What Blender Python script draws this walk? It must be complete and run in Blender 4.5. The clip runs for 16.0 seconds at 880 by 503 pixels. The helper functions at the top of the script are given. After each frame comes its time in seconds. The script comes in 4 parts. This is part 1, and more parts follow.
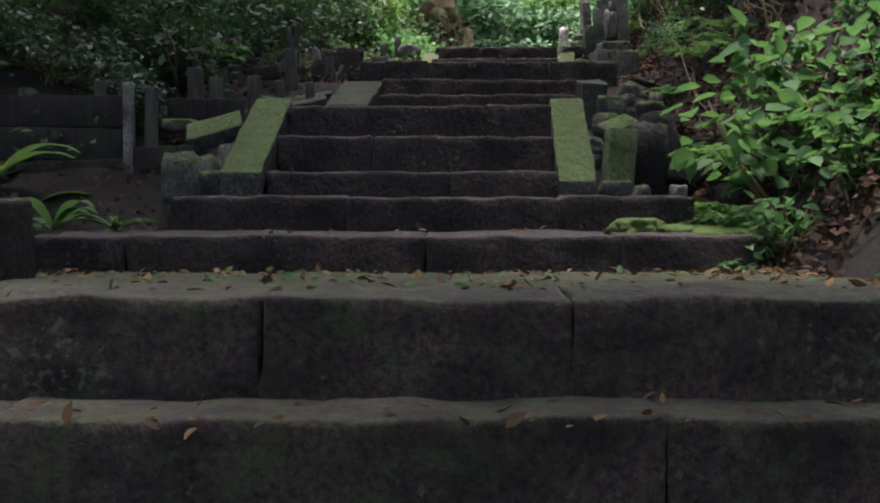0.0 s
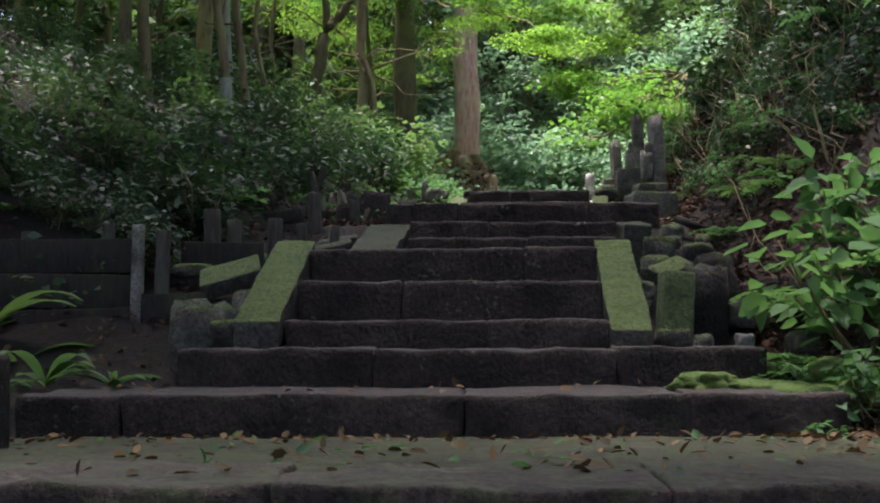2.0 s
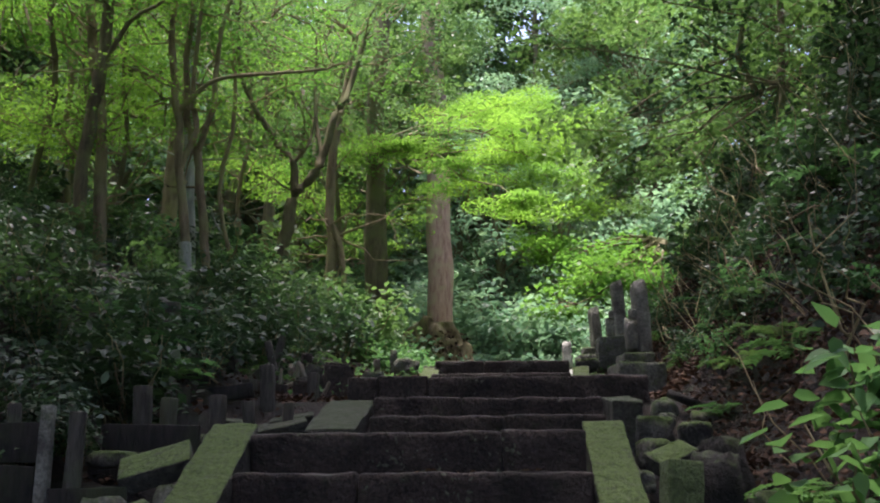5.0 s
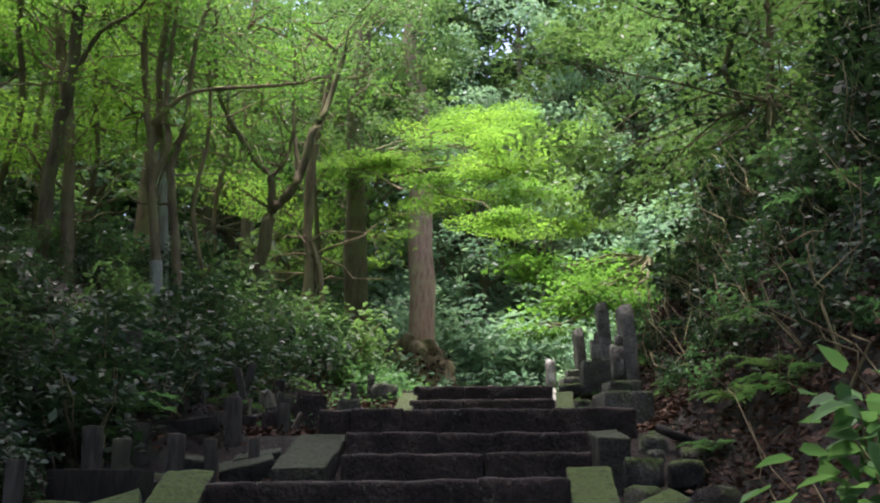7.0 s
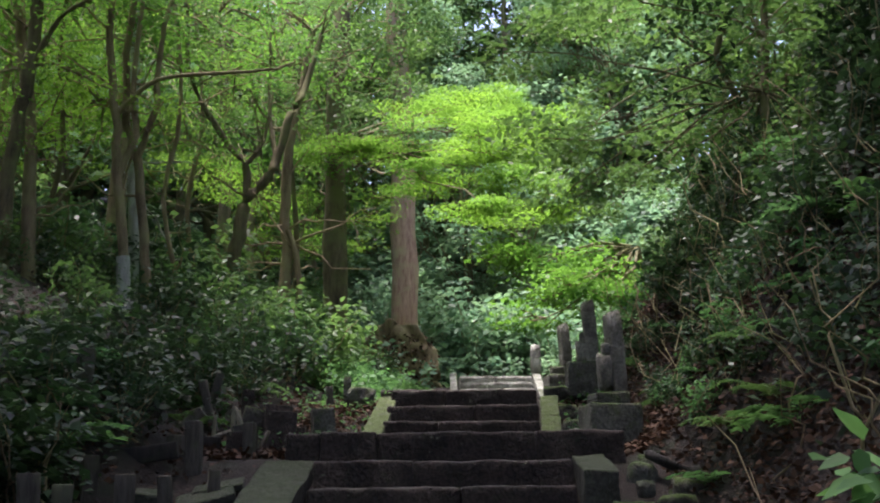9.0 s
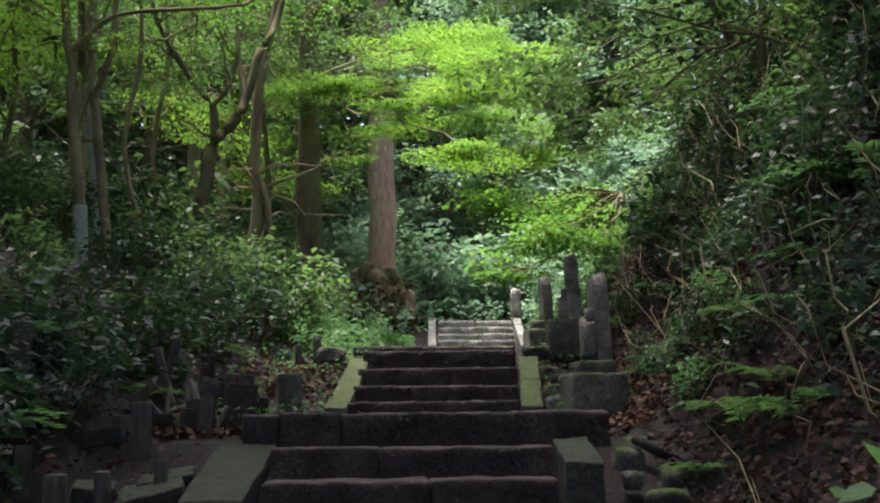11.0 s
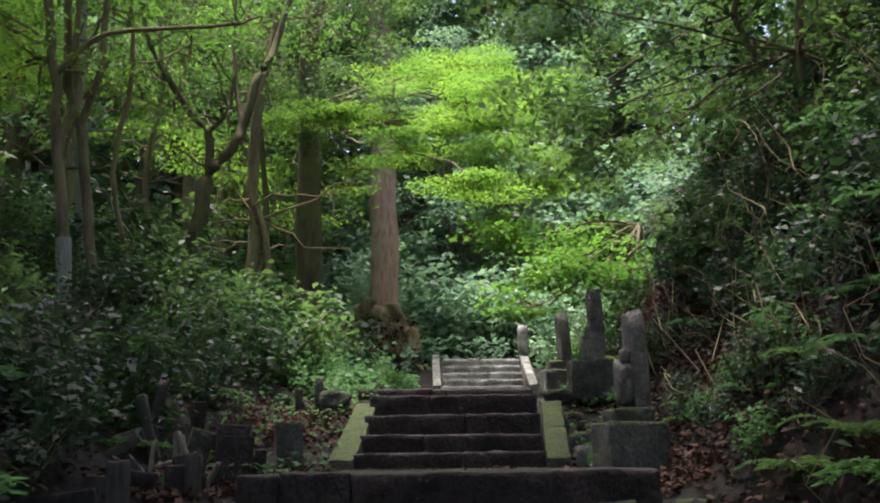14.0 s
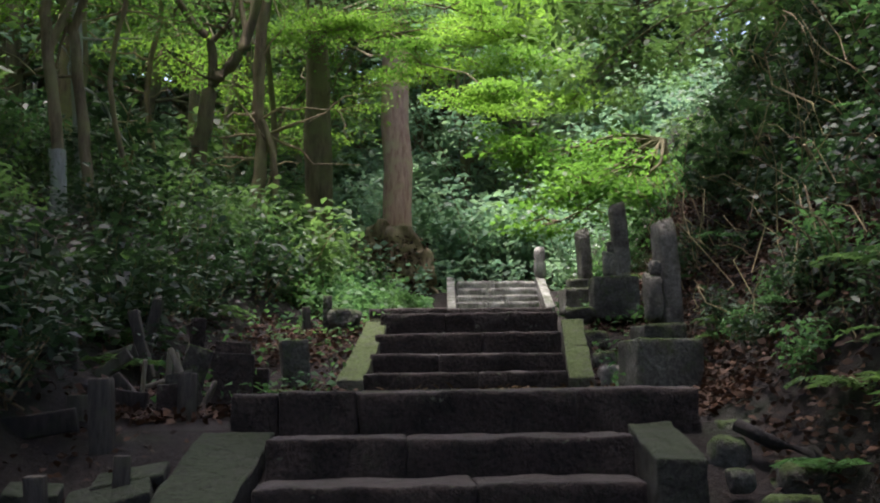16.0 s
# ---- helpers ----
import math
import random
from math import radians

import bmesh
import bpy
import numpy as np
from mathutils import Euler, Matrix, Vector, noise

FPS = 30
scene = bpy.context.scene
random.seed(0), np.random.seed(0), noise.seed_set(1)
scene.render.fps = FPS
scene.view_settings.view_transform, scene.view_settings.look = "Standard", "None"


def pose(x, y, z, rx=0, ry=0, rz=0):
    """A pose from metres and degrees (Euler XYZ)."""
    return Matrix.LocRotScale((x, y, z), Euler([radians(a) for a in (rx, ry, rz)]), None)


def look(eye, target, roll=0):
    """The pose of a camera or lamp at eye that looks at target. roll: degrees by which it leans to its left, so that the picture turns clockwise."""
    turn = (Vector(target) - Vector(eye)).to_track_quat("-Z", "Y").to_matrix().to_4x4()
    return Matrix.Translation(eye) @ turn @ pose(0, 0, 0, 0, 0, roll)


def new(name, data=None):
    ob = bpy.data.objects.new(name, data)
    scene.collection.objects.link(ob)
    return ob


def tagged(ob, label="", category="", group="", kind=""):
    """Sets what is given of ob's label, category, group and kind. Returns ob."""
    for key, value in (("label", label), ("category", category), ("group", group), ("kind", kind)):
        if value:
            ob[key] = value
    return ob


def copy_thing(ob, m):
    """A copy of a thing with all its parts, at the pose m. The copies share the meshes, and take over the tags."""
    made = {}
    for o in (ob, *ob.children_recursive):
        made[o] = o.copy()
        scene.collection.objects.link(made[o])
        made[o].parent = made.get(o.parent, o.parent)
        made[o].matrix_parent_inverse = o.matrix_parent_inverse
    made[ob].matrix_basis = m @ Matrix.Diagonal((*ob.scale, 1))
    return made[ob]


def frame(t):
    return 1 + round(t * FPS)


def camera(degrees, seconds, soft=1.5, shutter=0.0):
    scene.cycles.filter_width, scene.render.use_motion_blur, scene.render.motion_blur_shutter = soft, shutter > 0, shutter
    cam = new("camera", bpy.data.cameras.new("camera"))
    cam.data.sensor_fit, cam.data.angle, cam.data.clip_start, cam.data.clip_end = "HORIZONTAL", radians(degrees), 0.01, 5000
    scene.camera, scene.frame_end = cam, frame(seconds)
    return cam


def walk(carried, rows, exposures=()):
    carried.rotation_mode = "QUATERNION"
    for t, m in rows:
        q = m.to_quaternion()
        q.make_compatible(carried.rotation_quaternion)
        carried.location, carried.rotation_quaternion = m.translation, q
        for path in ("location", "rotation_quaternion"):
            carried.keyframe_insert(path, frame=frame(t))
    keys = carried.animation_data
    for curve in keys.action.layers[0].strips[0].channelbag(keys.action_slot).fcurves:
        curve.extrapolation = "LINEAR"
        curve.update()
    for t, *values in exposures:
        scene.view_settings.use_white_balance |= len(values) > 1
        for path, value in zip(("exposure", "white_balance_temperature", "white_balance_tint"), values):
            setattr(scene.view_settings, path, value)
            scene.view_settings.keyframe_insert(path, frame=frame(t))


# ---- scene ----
cam = camera(46.0, 16.0, soft=2.0)

PATH = [
    (0, (0.12, -6.39, 0.009), (0.127, -4.393, -0.099), 0.0),
    (0.5, (0.139, -6.204, 0.016), (0.128, -4.204, -0.033), -0.0),
    (1, (0.132, -6.054, 0.021), (0.094, -4.054, 0.059), -0.1),
    (1.5, (0.067, -5.88, 0.025), (0.022, -3.883, 0.13), -0.1),
    (2, (0.043, -5.743, 0.031), (0.006, -3.751, 0.206), -0.2),
    (2.5, (0.07, -5.568, 0.01), (0.042, -3.582, 0.246), -0.3),
    (3, (0.106, -5.422, 0.018), (0.081, -3.446, 0.328), -0.3),
    (3.5, (0.105, -5.311, 0.02), (0.085, -3.346, 0.394), -0.4),
    (4, (0.056, -5.136, 0.061), (0.044, -3.18, 0.477), -0.3),
    (4.5, (0.057, -5.016, 0.174), (0.057, -3.072, 0.641), -0.4),
    (5, (0.088, -4.901, 0.189), (0.102, -2.963, 0.681), -0.5),
    (7.5, (0.192, -4.405, 0.526), (0.247, -2.473, 1.041), -0.7),
    (8, (0.245, -4.307, 0.666), (0.31, -2.37, 1.161), -0.8),
    (8.5, (0.247, -4.207, 0.732), (0.314, -2.268, 1.217), -0.7),
    (9, (0.238, -4.045, 0.824), (0.31, -2.1, 1.286), -0.8),
    (9.5, (0.262, -3.943, 0.903), (0.346, -1.995, 1.345), -0.8),
    (10, (0.316, -3.8, 0.964), (0.412, -1.845, 1.377), -0.9),
    (10.2, (0.336, -3.708, 1.013), (0.435, -1.75, 1.407), -0.9),
    (12.3, (0.324, -3.199, 1.403), (0.441, -1.225, 1.702), -0.7),
    (12.5, (0.316, -3.148, 1.421), (0.431, -1.177, 1.741), -0.9),
    (13, (0.246, -2.943, 1.404), (0.356, -0.982, 1.786), -0.7),
    (13.5, (0.227, -2.743, 1.353), (0.341, -0.788, 1.76), -0.8),
    (14, (0.227, -2.532, 1.337), (0.339, -0.575, 1.739), -0.9),
    (14.5, (0.179, -2.337, 1.301), (0.268, -0.374, 1.675), -0.8),
    (15, (0.165, -2.155, 1.304), (0.248, -0.185, 1.635), -0.8),
    (15.5, (0.221, -1.981, 1.288), (0.311, -0.003, 1.575), -0.9),
    (16, (0.259, -1.893, 1.299), (0.342, 0.088, 1.563), -0.9),
]
walk(cam, [(t, look(eye, target, roll)) for t, eye, target, roll in PATH],
     [(0, 2.05, 6350, 25), (3.5, 1.95, 6350, 25), (7.5, 1.85, 6350, 25), (12.5, 1.76, 6350, 25), (16, 1.64, 6350, 25)])

# ---- world and light ----
world = bpy.data.worlds.new("world")
scene.world = world
world.use_nodes = True
wn = world.node_tree.nodes
wl = world.node_tree.links
sky = wn.new("ShaderNodeTexSky")
sky.sky_type, sky.sun_disc = "NISHITA", False
sky.sun_elevation, sky.sun_rotation = radians(83), radians(-70)
sky.air_density, sky.dust_density = 1.0, 4.0
wn["Background"].inputs["Strength"].default_value = 0.15
wl.new(sky.outputs["Color"], wn["Background"].inputs["Color"])
sun = new("sun", bpy.data.lights.new("sun", "SUN"))
sun.data.energy, sun.data.angle, sun.data.color = 4.0, radians(12), (1.0, 0.96, 0.86)
sun.matrix_world = look((0, 0, 0), (0.10, -0.03, -0.99))


# ---- materials ----
def material(name):
    m = bpy.data.materials.new(name)
    m.use_nodes = True
    return m, m.node_tree.nodes, m.node_tree.links, m.node_tree.nodes["Principled BSDF"]


def ramp(n, stops):
    r = n.new("ShaderNodeValToRGB")
    while len(r.color_ramp.elements) < len(stops):
        r.color_ramp.elements.new(0.5)
    for e, (p, c) in zip(r.color_ramp.elements, stops):
        e.position, e.color = p, (*c, 1)
    return r


def noise_node(n, l, scale, detail=5, rough=0.6, stretch=None):
    out = n.new("ShaderNodeTexNoise")
    out.inputs["Scale"].default_value = scale
    out.inputs["Detail"].default_value = detail
    out.inputs["Roughness"].default_value = rough
    geo = n.new("ShaderNodeNewGeometry")
    src = geo.outputs["Position"]
    if stretch:
        mp = n.new("ShaderNodeMapping")
        mp.inputs["Scale"].default_value = stretch
        l.new(src, mp.inputs["Vector"])
        src = mp.outputs["Vector"]
    l.new(src, out.inputs["Vector"])
    return out


def mix(n, l, fac, a, b):
    m = n.new("ShaderNodeMix")
    m.data_type = "RGBA"
    for sock, v in ((m.inputs[0], fac), (m.inputs[6], a), (m.inputs[7], b)):
        if isinstance(v, (tuple, list)):
            sock.default_value = (*v, 1)
        elif isinstance(v, (int, float)):
            sock.default_value = v
        else:
            l.new(v, sock)
    return m.outputs[2]


def bump(n, l, p, height, strength, distance):
    b = n.new("ShaderNodeBump")
    b.inputs["Strength"].default_value, b.inputs["Distance"].default_value = strength, distance
    l.new(height, b.inputs["Height"])
    l.new(b.outputs["Normal"], p.inputs["Normal"])


def stone_material(name, dark, light, moss_amount, moss=(0.05, 0.085, 0.016), up=0.5, lichen_toplight=0.0):
    """Weathered stone; moss grows in patches, more on faces that look up."""
    m, n, l, p = material(name)
    fine, broad, patch = noise_node(n, l, 38, 6, 0.7), noise_node(n, l, 3.1, 4), noise_node(n, l, 7.5, 6, 0.7)
    grain = ramp(n, [(0.36, dark), (0.72, light)])
    l.new(fine.outputs["Fac"], grain.inputs["Fac"])
    stain = ramp(n, [(0.35, (0.33, 0.30, 0.29)), (0.65, (1.15, 1.12, 1.08))])
    l.new(broad.outputs["Fac"], stain.inputs["Fac"])
    mul = n.new("ShaderNodeMix")
    mul.data_type, mul.blend_type = "RGBA", "MULTIPLY"
    mul.inputs[0].default_value = 1
    l.new(grain.outputs[0], mul.inputs[6])
    l.new(stain.outputs[0], mul.inputs[7])
    geo = n.new("ShaderNodeNewGeometry")
    sep = n.new("ShaderNodeSeparateXYZ")
    l.new(geo.outputs["Normal"], sep.inputs[0])
    w = n.new("ShaderNodeMath")
    w.operation = "MULTIPLY_ADD"
    w.inputs[1].default_value, w.inputs[2].default_value = up * 0.5, moss_amount - 0.5
    l.new(sep.outputs["Z"], w.inputs[0])
    s = n.new("ShaderNodeMath")
    s.operation = "ADD"
    l.new(w.outputs[0], s.inputs[0])
    l.new(patch.outputs["Fac"], s.inputs[1])
    cover = ramp(n, [(0.40, (0, 0, 0)), (0.64, (1, 1, 1))])
    l.new(s.outputs[0], cover.inputs["Fac"])
    mosscol = ramp(n, [(0.3, tuple(c * 0.55 for c in moss)), (0.7, tuple(c * 1.5 for c in moss))])
    l.new(fine.outputs["Fac"], mosscol.inputs["Fac"])
    out = mix(n, l, cover.outputs[0], mul.outputs[2], mosscol.outputs[0])
    if lichen_toplight:             # lichen specks, and overhead light on the treads put in as paler colour
        dots, field = noise_node(n, l, 30, 2, 0.5), noise_node(n, l, 1.7, 3)
        many = n.new("ShaderNodeMath")
        many.operation = "MULTIPLY"
        l.new(dots.outputs["Fac"], many.inputs[0])
        l.new(field.outputs["Fac"], many.inputs[1])
        lichen = ramp(n, [(0.375, (0, 0, 0)), (0.43, (0.55, 0.55, 0.55))])
        l.new(many.outputs[0], lichen.inputs["Fac"])
        out = mix(n, l, lichen.outputs[0], out, (0.13, 0.15, 0.10))
        # upward normals turn paler: light from above painted onto the treads
        tread = ramp(n, [(0.45, (0, 0, 0)), (0.85, (lichen_toplight, lichen_toplight, lichen_toplight))])
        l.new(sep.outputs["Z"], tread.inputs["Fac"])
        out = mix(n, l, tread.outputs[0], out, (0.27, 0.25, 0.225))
    l.new(out, p.inputs["Base Color"])
    p.inputs["Roughness"].default_value = 0.88
    coarse = noise_node(n, l, 11, 6, 0.62, (1, 1, 0.8))
    add = n.new("ShaderNodeMath")
    add.operation = "MULTIPLY_ADD"
    add.inputs[1].default_value = 2.2
    l.new(coarse.outputs["Fac"], add.inputs[0])
    l.new(fine.outputs["Fac"], add.inputs[2])
    bump(n, l, p, add.outputs[0], 0.9, 0.035)
    return m


def bark_material(name, dark, light, scale=9, lichen=0.0):
    m, n, l, p = material(name)
    a, b = noise_node(n, l, scale, 7, 0.7, (1, 1, 0.18)), noise_node(n, l, 2.2, 4)
    r = ramp(n, [(0.33, dark), (0.66, light)])
    l.new(a.outputs["Fac"], r.inputs["Fac"])
    q = ramp(n, [(0.5 - lichen * 0.2, (0, 0, 0)), (0.66, (1, 1, 1))])
    l.new(b.outputs["Fac"], q.inputs["Fac"])
    out = mix(n, l, q.outputs[0], r.outputs[0], (light[0] * 0.8 + 0.01, light[1] * 0.95 + 0.02, light[2] * 0.8))
    l.new(out, p.inputs["Base Color"])
    p.inputs["Roughness"].default_value = 0.9
    bump(n, l, p, a.outputs["Fac"], 0.8, 0.03)
    return m


def leaf_material(name, dark, light, through_col, gloss=0.45, through_amount=0.4, shine=0.14):
    """Leaves: each one its own tint, with light passing through the blade."""
    m, n, l, p = material(name)
    geo = n.new("ShaderNodeNewGeometry")
    r = ramp(n, [(0.0, dark), (0.75, light), (1.0, tuple(c * 1.3 for c in light))])
    l.new(geo.outputs["Random Per Island"], r.inputs["Fac"])
    broad = noise_node(n, l, 0.9, 3)
    tint = ramp(n, [(0.3, (0.65, 0.75, 0.8)), (0.7, (1.25, 1.15, 0.9))])
    l.new(broad.outputs["Fac"], tint.inputs["Fac"])
    mul = n.new("ShaderNodeMix")
    mul.data_type, mul.blend_type = "RGBA", "MULTIPLY"
    mul.inputs[0].default_value = 1
    l.new(r.outputs[0], mul.inputs[6])
    l.new(tint.outputs[0], mul.inputs[7])
    l.new(mul.outputs[2], p.inputs["Base Color"])
    p.inputs["Roughness"].default_value = gloss
    p.inputs["Specular IOR Level"].default_value = shine
    t = n.new("ShaderNodeBsdfTranslucent")
    mt = n.new("ShaderNodeMix")
    mt.data_type, mt.blend_type = "RGBA", "MULTIPLY"
    mt.inputs[0].default_value = 1
    mt.inputs[6].default_value = (*through_col, 1)
    l.new(tint.outputs[0], mt.inputs[7])
    l.new(mt.outputs[2], t.inputs["Color"])
    sh = n.new("ShaderNodeMixShader")
    sh.inputs[0].default_value = through_amount
    l.new(p.outputs[0], sh.inputs[1])
    l.new(t.outputs[0], sh.inputs[2])
    l.new(sh.outputs[0], n["Material Output"].inputs["Surface"])
    return m


def soil_material():
    m, n, l, p = material("forest_soil")
    a, b, c = noise_node(n, l, 26, 8, 0.75), noise_node(n, l, 2.0, 5), noise_node(n, l, 90, 3)
    r = ramp(n, [(0.3, (0.007, 0.005, 0.004)), (0.52, (0.018, 0.012, 0.009)), (0.72, (0.045, 0.03, 0.022))])
    l.new(a.outputs["Fac"], r.inputs["Fac"])
    q = ramp(n, [(0.52, (0, 0, 0)), (0.7, (1, 1, 1))])
    l.new(b.outputs["Fac"], q.inputs["Fac"])
    l.new(mix(n, l, q.outputs[0], r.outputs[0], (0.018, 0.027, 0.010)), p.inputs["Base Color"])
    p.inputs["Roughness"].default_value = 0.95
    bump(n, l, p, a.outputs["Fac"], 1.0, 0.06)
    return m


STONE = stone_material("dark_step_stone", (0.009, 0.0055, 0.005), (0.06, 0.041, 0.036), 0.33, (0.02, 0.03, 0.011), up=0.12, lichen_toplight=0.12)
LOWSTONE = stone_material("damp_mossy_step_stone", (0.012, 0.008, 0.007), (0.115, 0.08, 0.066), 0.42, (0.05, 0.072, 0.024), up=0.15, lichen_toplight=0.12)
TREAD = stone_material("worn_landing_stone", (0.035, 0.03, 0.023), (0.12, 0.105, 0.082), 0.3, (0.045, 0.062, 0.02))
MOSSY = stone_material("mossy_stone", (0.03, 0.03, 0.026), (0.1, 0.1, 0.085), 0.36, (0.058, 0.095, 0.017), 0.8)
GRAVE = stone_material("grave_stone", (0.06, 0.066, 0.056), (0.2, 0.205, 0.18), 0.38)
CURBS = stone_material("pale_green_curb_stone", (0.08, 0.085, 0.065), (0.2, 0.21, 0.16), 0.42, (0.075, 0.11, 0.03))
CURBDARK = stone_material("dark_green_curb_stone", (0.02, 0.022, 0.018), (0.075, 0.078, 0.062), 0.4, (0.024, 0.038, 0.014))
MOSS = stone_material("moss_cushion", (0.05, 0.05, 0.04), (0.1, 0.1, 0.08), 0.9, (0.07, 0.125, 0.018), 0.5)
MOSSFACE = stone_material("moss_grown_stone", (0.07, 0.075, 0.06), (0.2, 0.22, 0.17), 0.75, (0.06, 0.092, 0.03), 0.3)
STELE = stone_material("grey_lichened_gravestone", (0.17, 0.175, 0.15), (0.42, 0.42, 0.37), 0.3, (0.06, 0.085, 0.03))
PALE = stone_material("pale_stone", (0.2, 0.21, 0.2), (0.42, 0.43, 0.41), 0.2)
SOIL = soil_material()
WOOD = bark_material("weathered_wood", (0.02, 0.017, 0.014), (0.09, 0.08, 0.065), 22)
CONIFER = bark_material("conifer_bark", (0.25, 0.145, 0.105), (0.5, 0.33, 0.25), 14)
BARK = bark_material("dark_bark", (0.038, 0.03, 0.016), (0.155, 0.125, 0.068), 12, 0.5)
BROWN = bark_material("brown_bark", (0.075, 0.053, 0.03), (0.27, 0.205, 0.12), 12, 0.3)
LICHEN = bark_material("pale_lichen_bark", (0.2, 0.2, 0.17), (0.42, 0.43, 0.38), 12)
# near-black low end puts the banks' deep shade into the leaf colour
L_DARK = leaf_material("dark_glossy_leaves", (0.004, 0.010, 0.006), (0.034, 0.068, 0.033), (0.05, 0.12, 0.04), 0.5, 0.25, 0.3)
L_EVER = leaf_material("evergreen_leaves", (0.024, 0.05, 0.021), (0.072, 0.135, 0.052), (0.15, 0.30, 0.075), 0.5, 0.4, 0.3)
L_SAP = leaf_material("sapling_leaves", (0.035, 0.095, 0.018), (0.08, 0.185, 0.032), (0.13, 0.31, 0.045), 0.5, 0.45)
L_MID = leaf_material("forest_leaves", (0.028, 0.058, 0.024), (0.07, 0.13, 0.053), (0.125, 0.25, 0.07), 0.5, 0.38, 0.25)
L_MAPLE = leaf_material("maple_leaves", (0.048, 0.105, 0.019), (0.088, 0.172, 0.031), (0.18, 0.365, 0.048), 0.55, 0.56)
# paler than L_MID: the open valley's brighter light sits in the leaf colour
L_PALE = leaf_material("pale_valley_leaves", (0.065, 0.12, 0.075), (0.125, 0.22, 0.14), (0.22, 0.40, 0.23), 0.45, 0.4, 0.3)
L_HERB = leaf_material("herb_leaves", (0.04, 0.095, 0.045), (0.08, 0.17, 0.075), (0.12, 0.28, 0.085), 0.5, 0.4)
L_DRY = leaf_material("fallen_leaf_litter", (0.014, 0.008, 0.006), (0.07, 0.04, 0.028), (0.05, 0.025, 0.015), 0.7, 0.1)
L_FALL = leaf_material("fresh_fallen_leaves", (0.04, 0.026, 0.014), (0.16, 0.10, 0.05), (0.07, 0.04, 0.018), 0.6, 0.15)
# near-black tone: deep shade under the trees is put into the wood colour
BOARD = bark_material("shade_dark_board_wood", (0.006, 0.005, 0.0045), (0.026, 0.021, 0.018), 30)


# ---- mesh helpers ----
def part(name, bm, mat, parent=None, label="", smooth=True):
    me = bpy.data.meshes.new(name)
    bm.to_mesh(me)
    bm.free()
    me.materials.append(mat)
    me.polygons.foreach_set("use_smooth", [smooth] * len(me.polygons))
    ob = new(name, me)
    ob.parent = parent
    if label:
        ob["label"] = label
    return ob


def raw(name, verts, faces, mat, parent=None, smooth=True):
    """A mesh from arrays: verts (n, 3), faces (m, k)."""
    verts, faces = np.asarray(verts, np.float32), np.asarray(faces, np.int32)
    me = bpy.data.meshes.new(name)
    me.vertices.add(len(verts))
    me.vertices.foreach_set("co", verts.ravel())
    k = faces.shape[1]
    me.loops.add(faces.size)
    me.loops.foreach_set("vertex_index", faces.ravel())
    me.polygons.add(len(faces))
    me.polygons.foreach_set("loop_start", np.arange(len(faces), dtype=np.int32) * k)
    me.polygons.foreach_set("use_smooth", [smooth] * len(faces))
    me.materials.append(mat)
    me.update(calc_edges=True)
    ob = new(name, me)
    ob.parent = parent
    return ob


def unit(v):
    return v / np.maximum(np.linalg.norm(v, axis=-1, keepdims=True), 1e-9)


def leaves(name, places, size, mat, parent, rng, wide=0.5, droop=0.25, flat=0.45, aim=None, up=(0, 0, 1), broad=False):
    """Folded leaf blades at the given places. flat: how far the blades lean from level."""
    c = len(places)
    a = rng.normal(0, 1, (c, 3))
    a[:, 2] = rng.normal(-droop, 0.35, c)
    if aim is not None:
        a = a * 0.6 + aim
    a = unit(a)
    over = rng.normal(0, flat, (c, 3)) + up
    b = unit(np.cross(over, a))
    nrm = np.cross(a, b)
    s = (size * rng.uniform(0.6, 1.3, c))[:, None]
    w = wide * rng.uniform(0.8, 1.2, (c, 1)) * 0.5
    at = lambda f, g, h: places + a * s * f + b * s * w * g + nrm * s * h
    if broad:
        v = np.stack([at(0, 0, 0), at(0.22, 0.85, 0.07), at(0.6, 0.8, 0.05), at(1, 0, -0.1), at(0.6, -0.8, 0.05), at(0.22, -0.85, 0.07)], 1).reshape(-1, 3)
        k = np.arange(c)[:, None] * 6
        f = np.concatenate([k + (0, 1, 2, 3), k + (0, 3, 4, 5)])
    else:
        v = np.stack([at(0, 0, 0), at(0.45, 1, 0.08), at(1, 0, -0.06), at(0.45, -1, 0.08)], 1).reshape(-1, 3)
        f = np.arange(4 * c).reshape(-1, 4)
    ob = raw(name, v, f, mat, parent)
    ob["kind"] = "stuff"
    return ob


def tube(points, radii, sides=8):
    """Vertices and quads of a tapered, slightly crooked tube through points."""
    pts, vs, fs = [Vector(p) for p in points], [], []
    for i, (p, r) in enumerate(zip(pts, radii)):
        d = (pts[min(i + 1, len(pts) - 1)] - pts[max(i - 1, 0)]).normalized()
        u = d.orthogonal().normalized() if abs(d.z) < 0.9 else d.cross(Vector((0, 1, 0))).normalized()
        w = d.cross(u)
        for k in range(sides):
            t = 2 * math.pi * k / sides
            rr = r * (1 + 0.12 * noise.noise(p * 1.7 + Vector((k * 1.3, 0, 0))))
            vs.append(p + (u * math.cos(t) + w * math.sin(t)) * rr)
        if i:
            for k in range(sides):
                k2 = (k + 1) % sides
                fs.append(((i - 1) * sides + k, (i - 1) * sides + k2, i * sides + k2, i * sides + k))
    return vs, fs


def limb(a, b, r0, r1, rng, steps=7, bend=0.08):
    a, b = np.array(a, float), np.array(b, float)
    f = np.linspace(0, 1, steps)[:, None]
    far = np.linalg.norm(b - a)
    off = rng.normal(0, bend * far / 3, (steps, 3)).cumsum(0)
    off -= off[0] + (off[-1] - off[0]) * f
    return a + (b - a) * f + off, r0 + (r1 - r0) * f[:, 0]


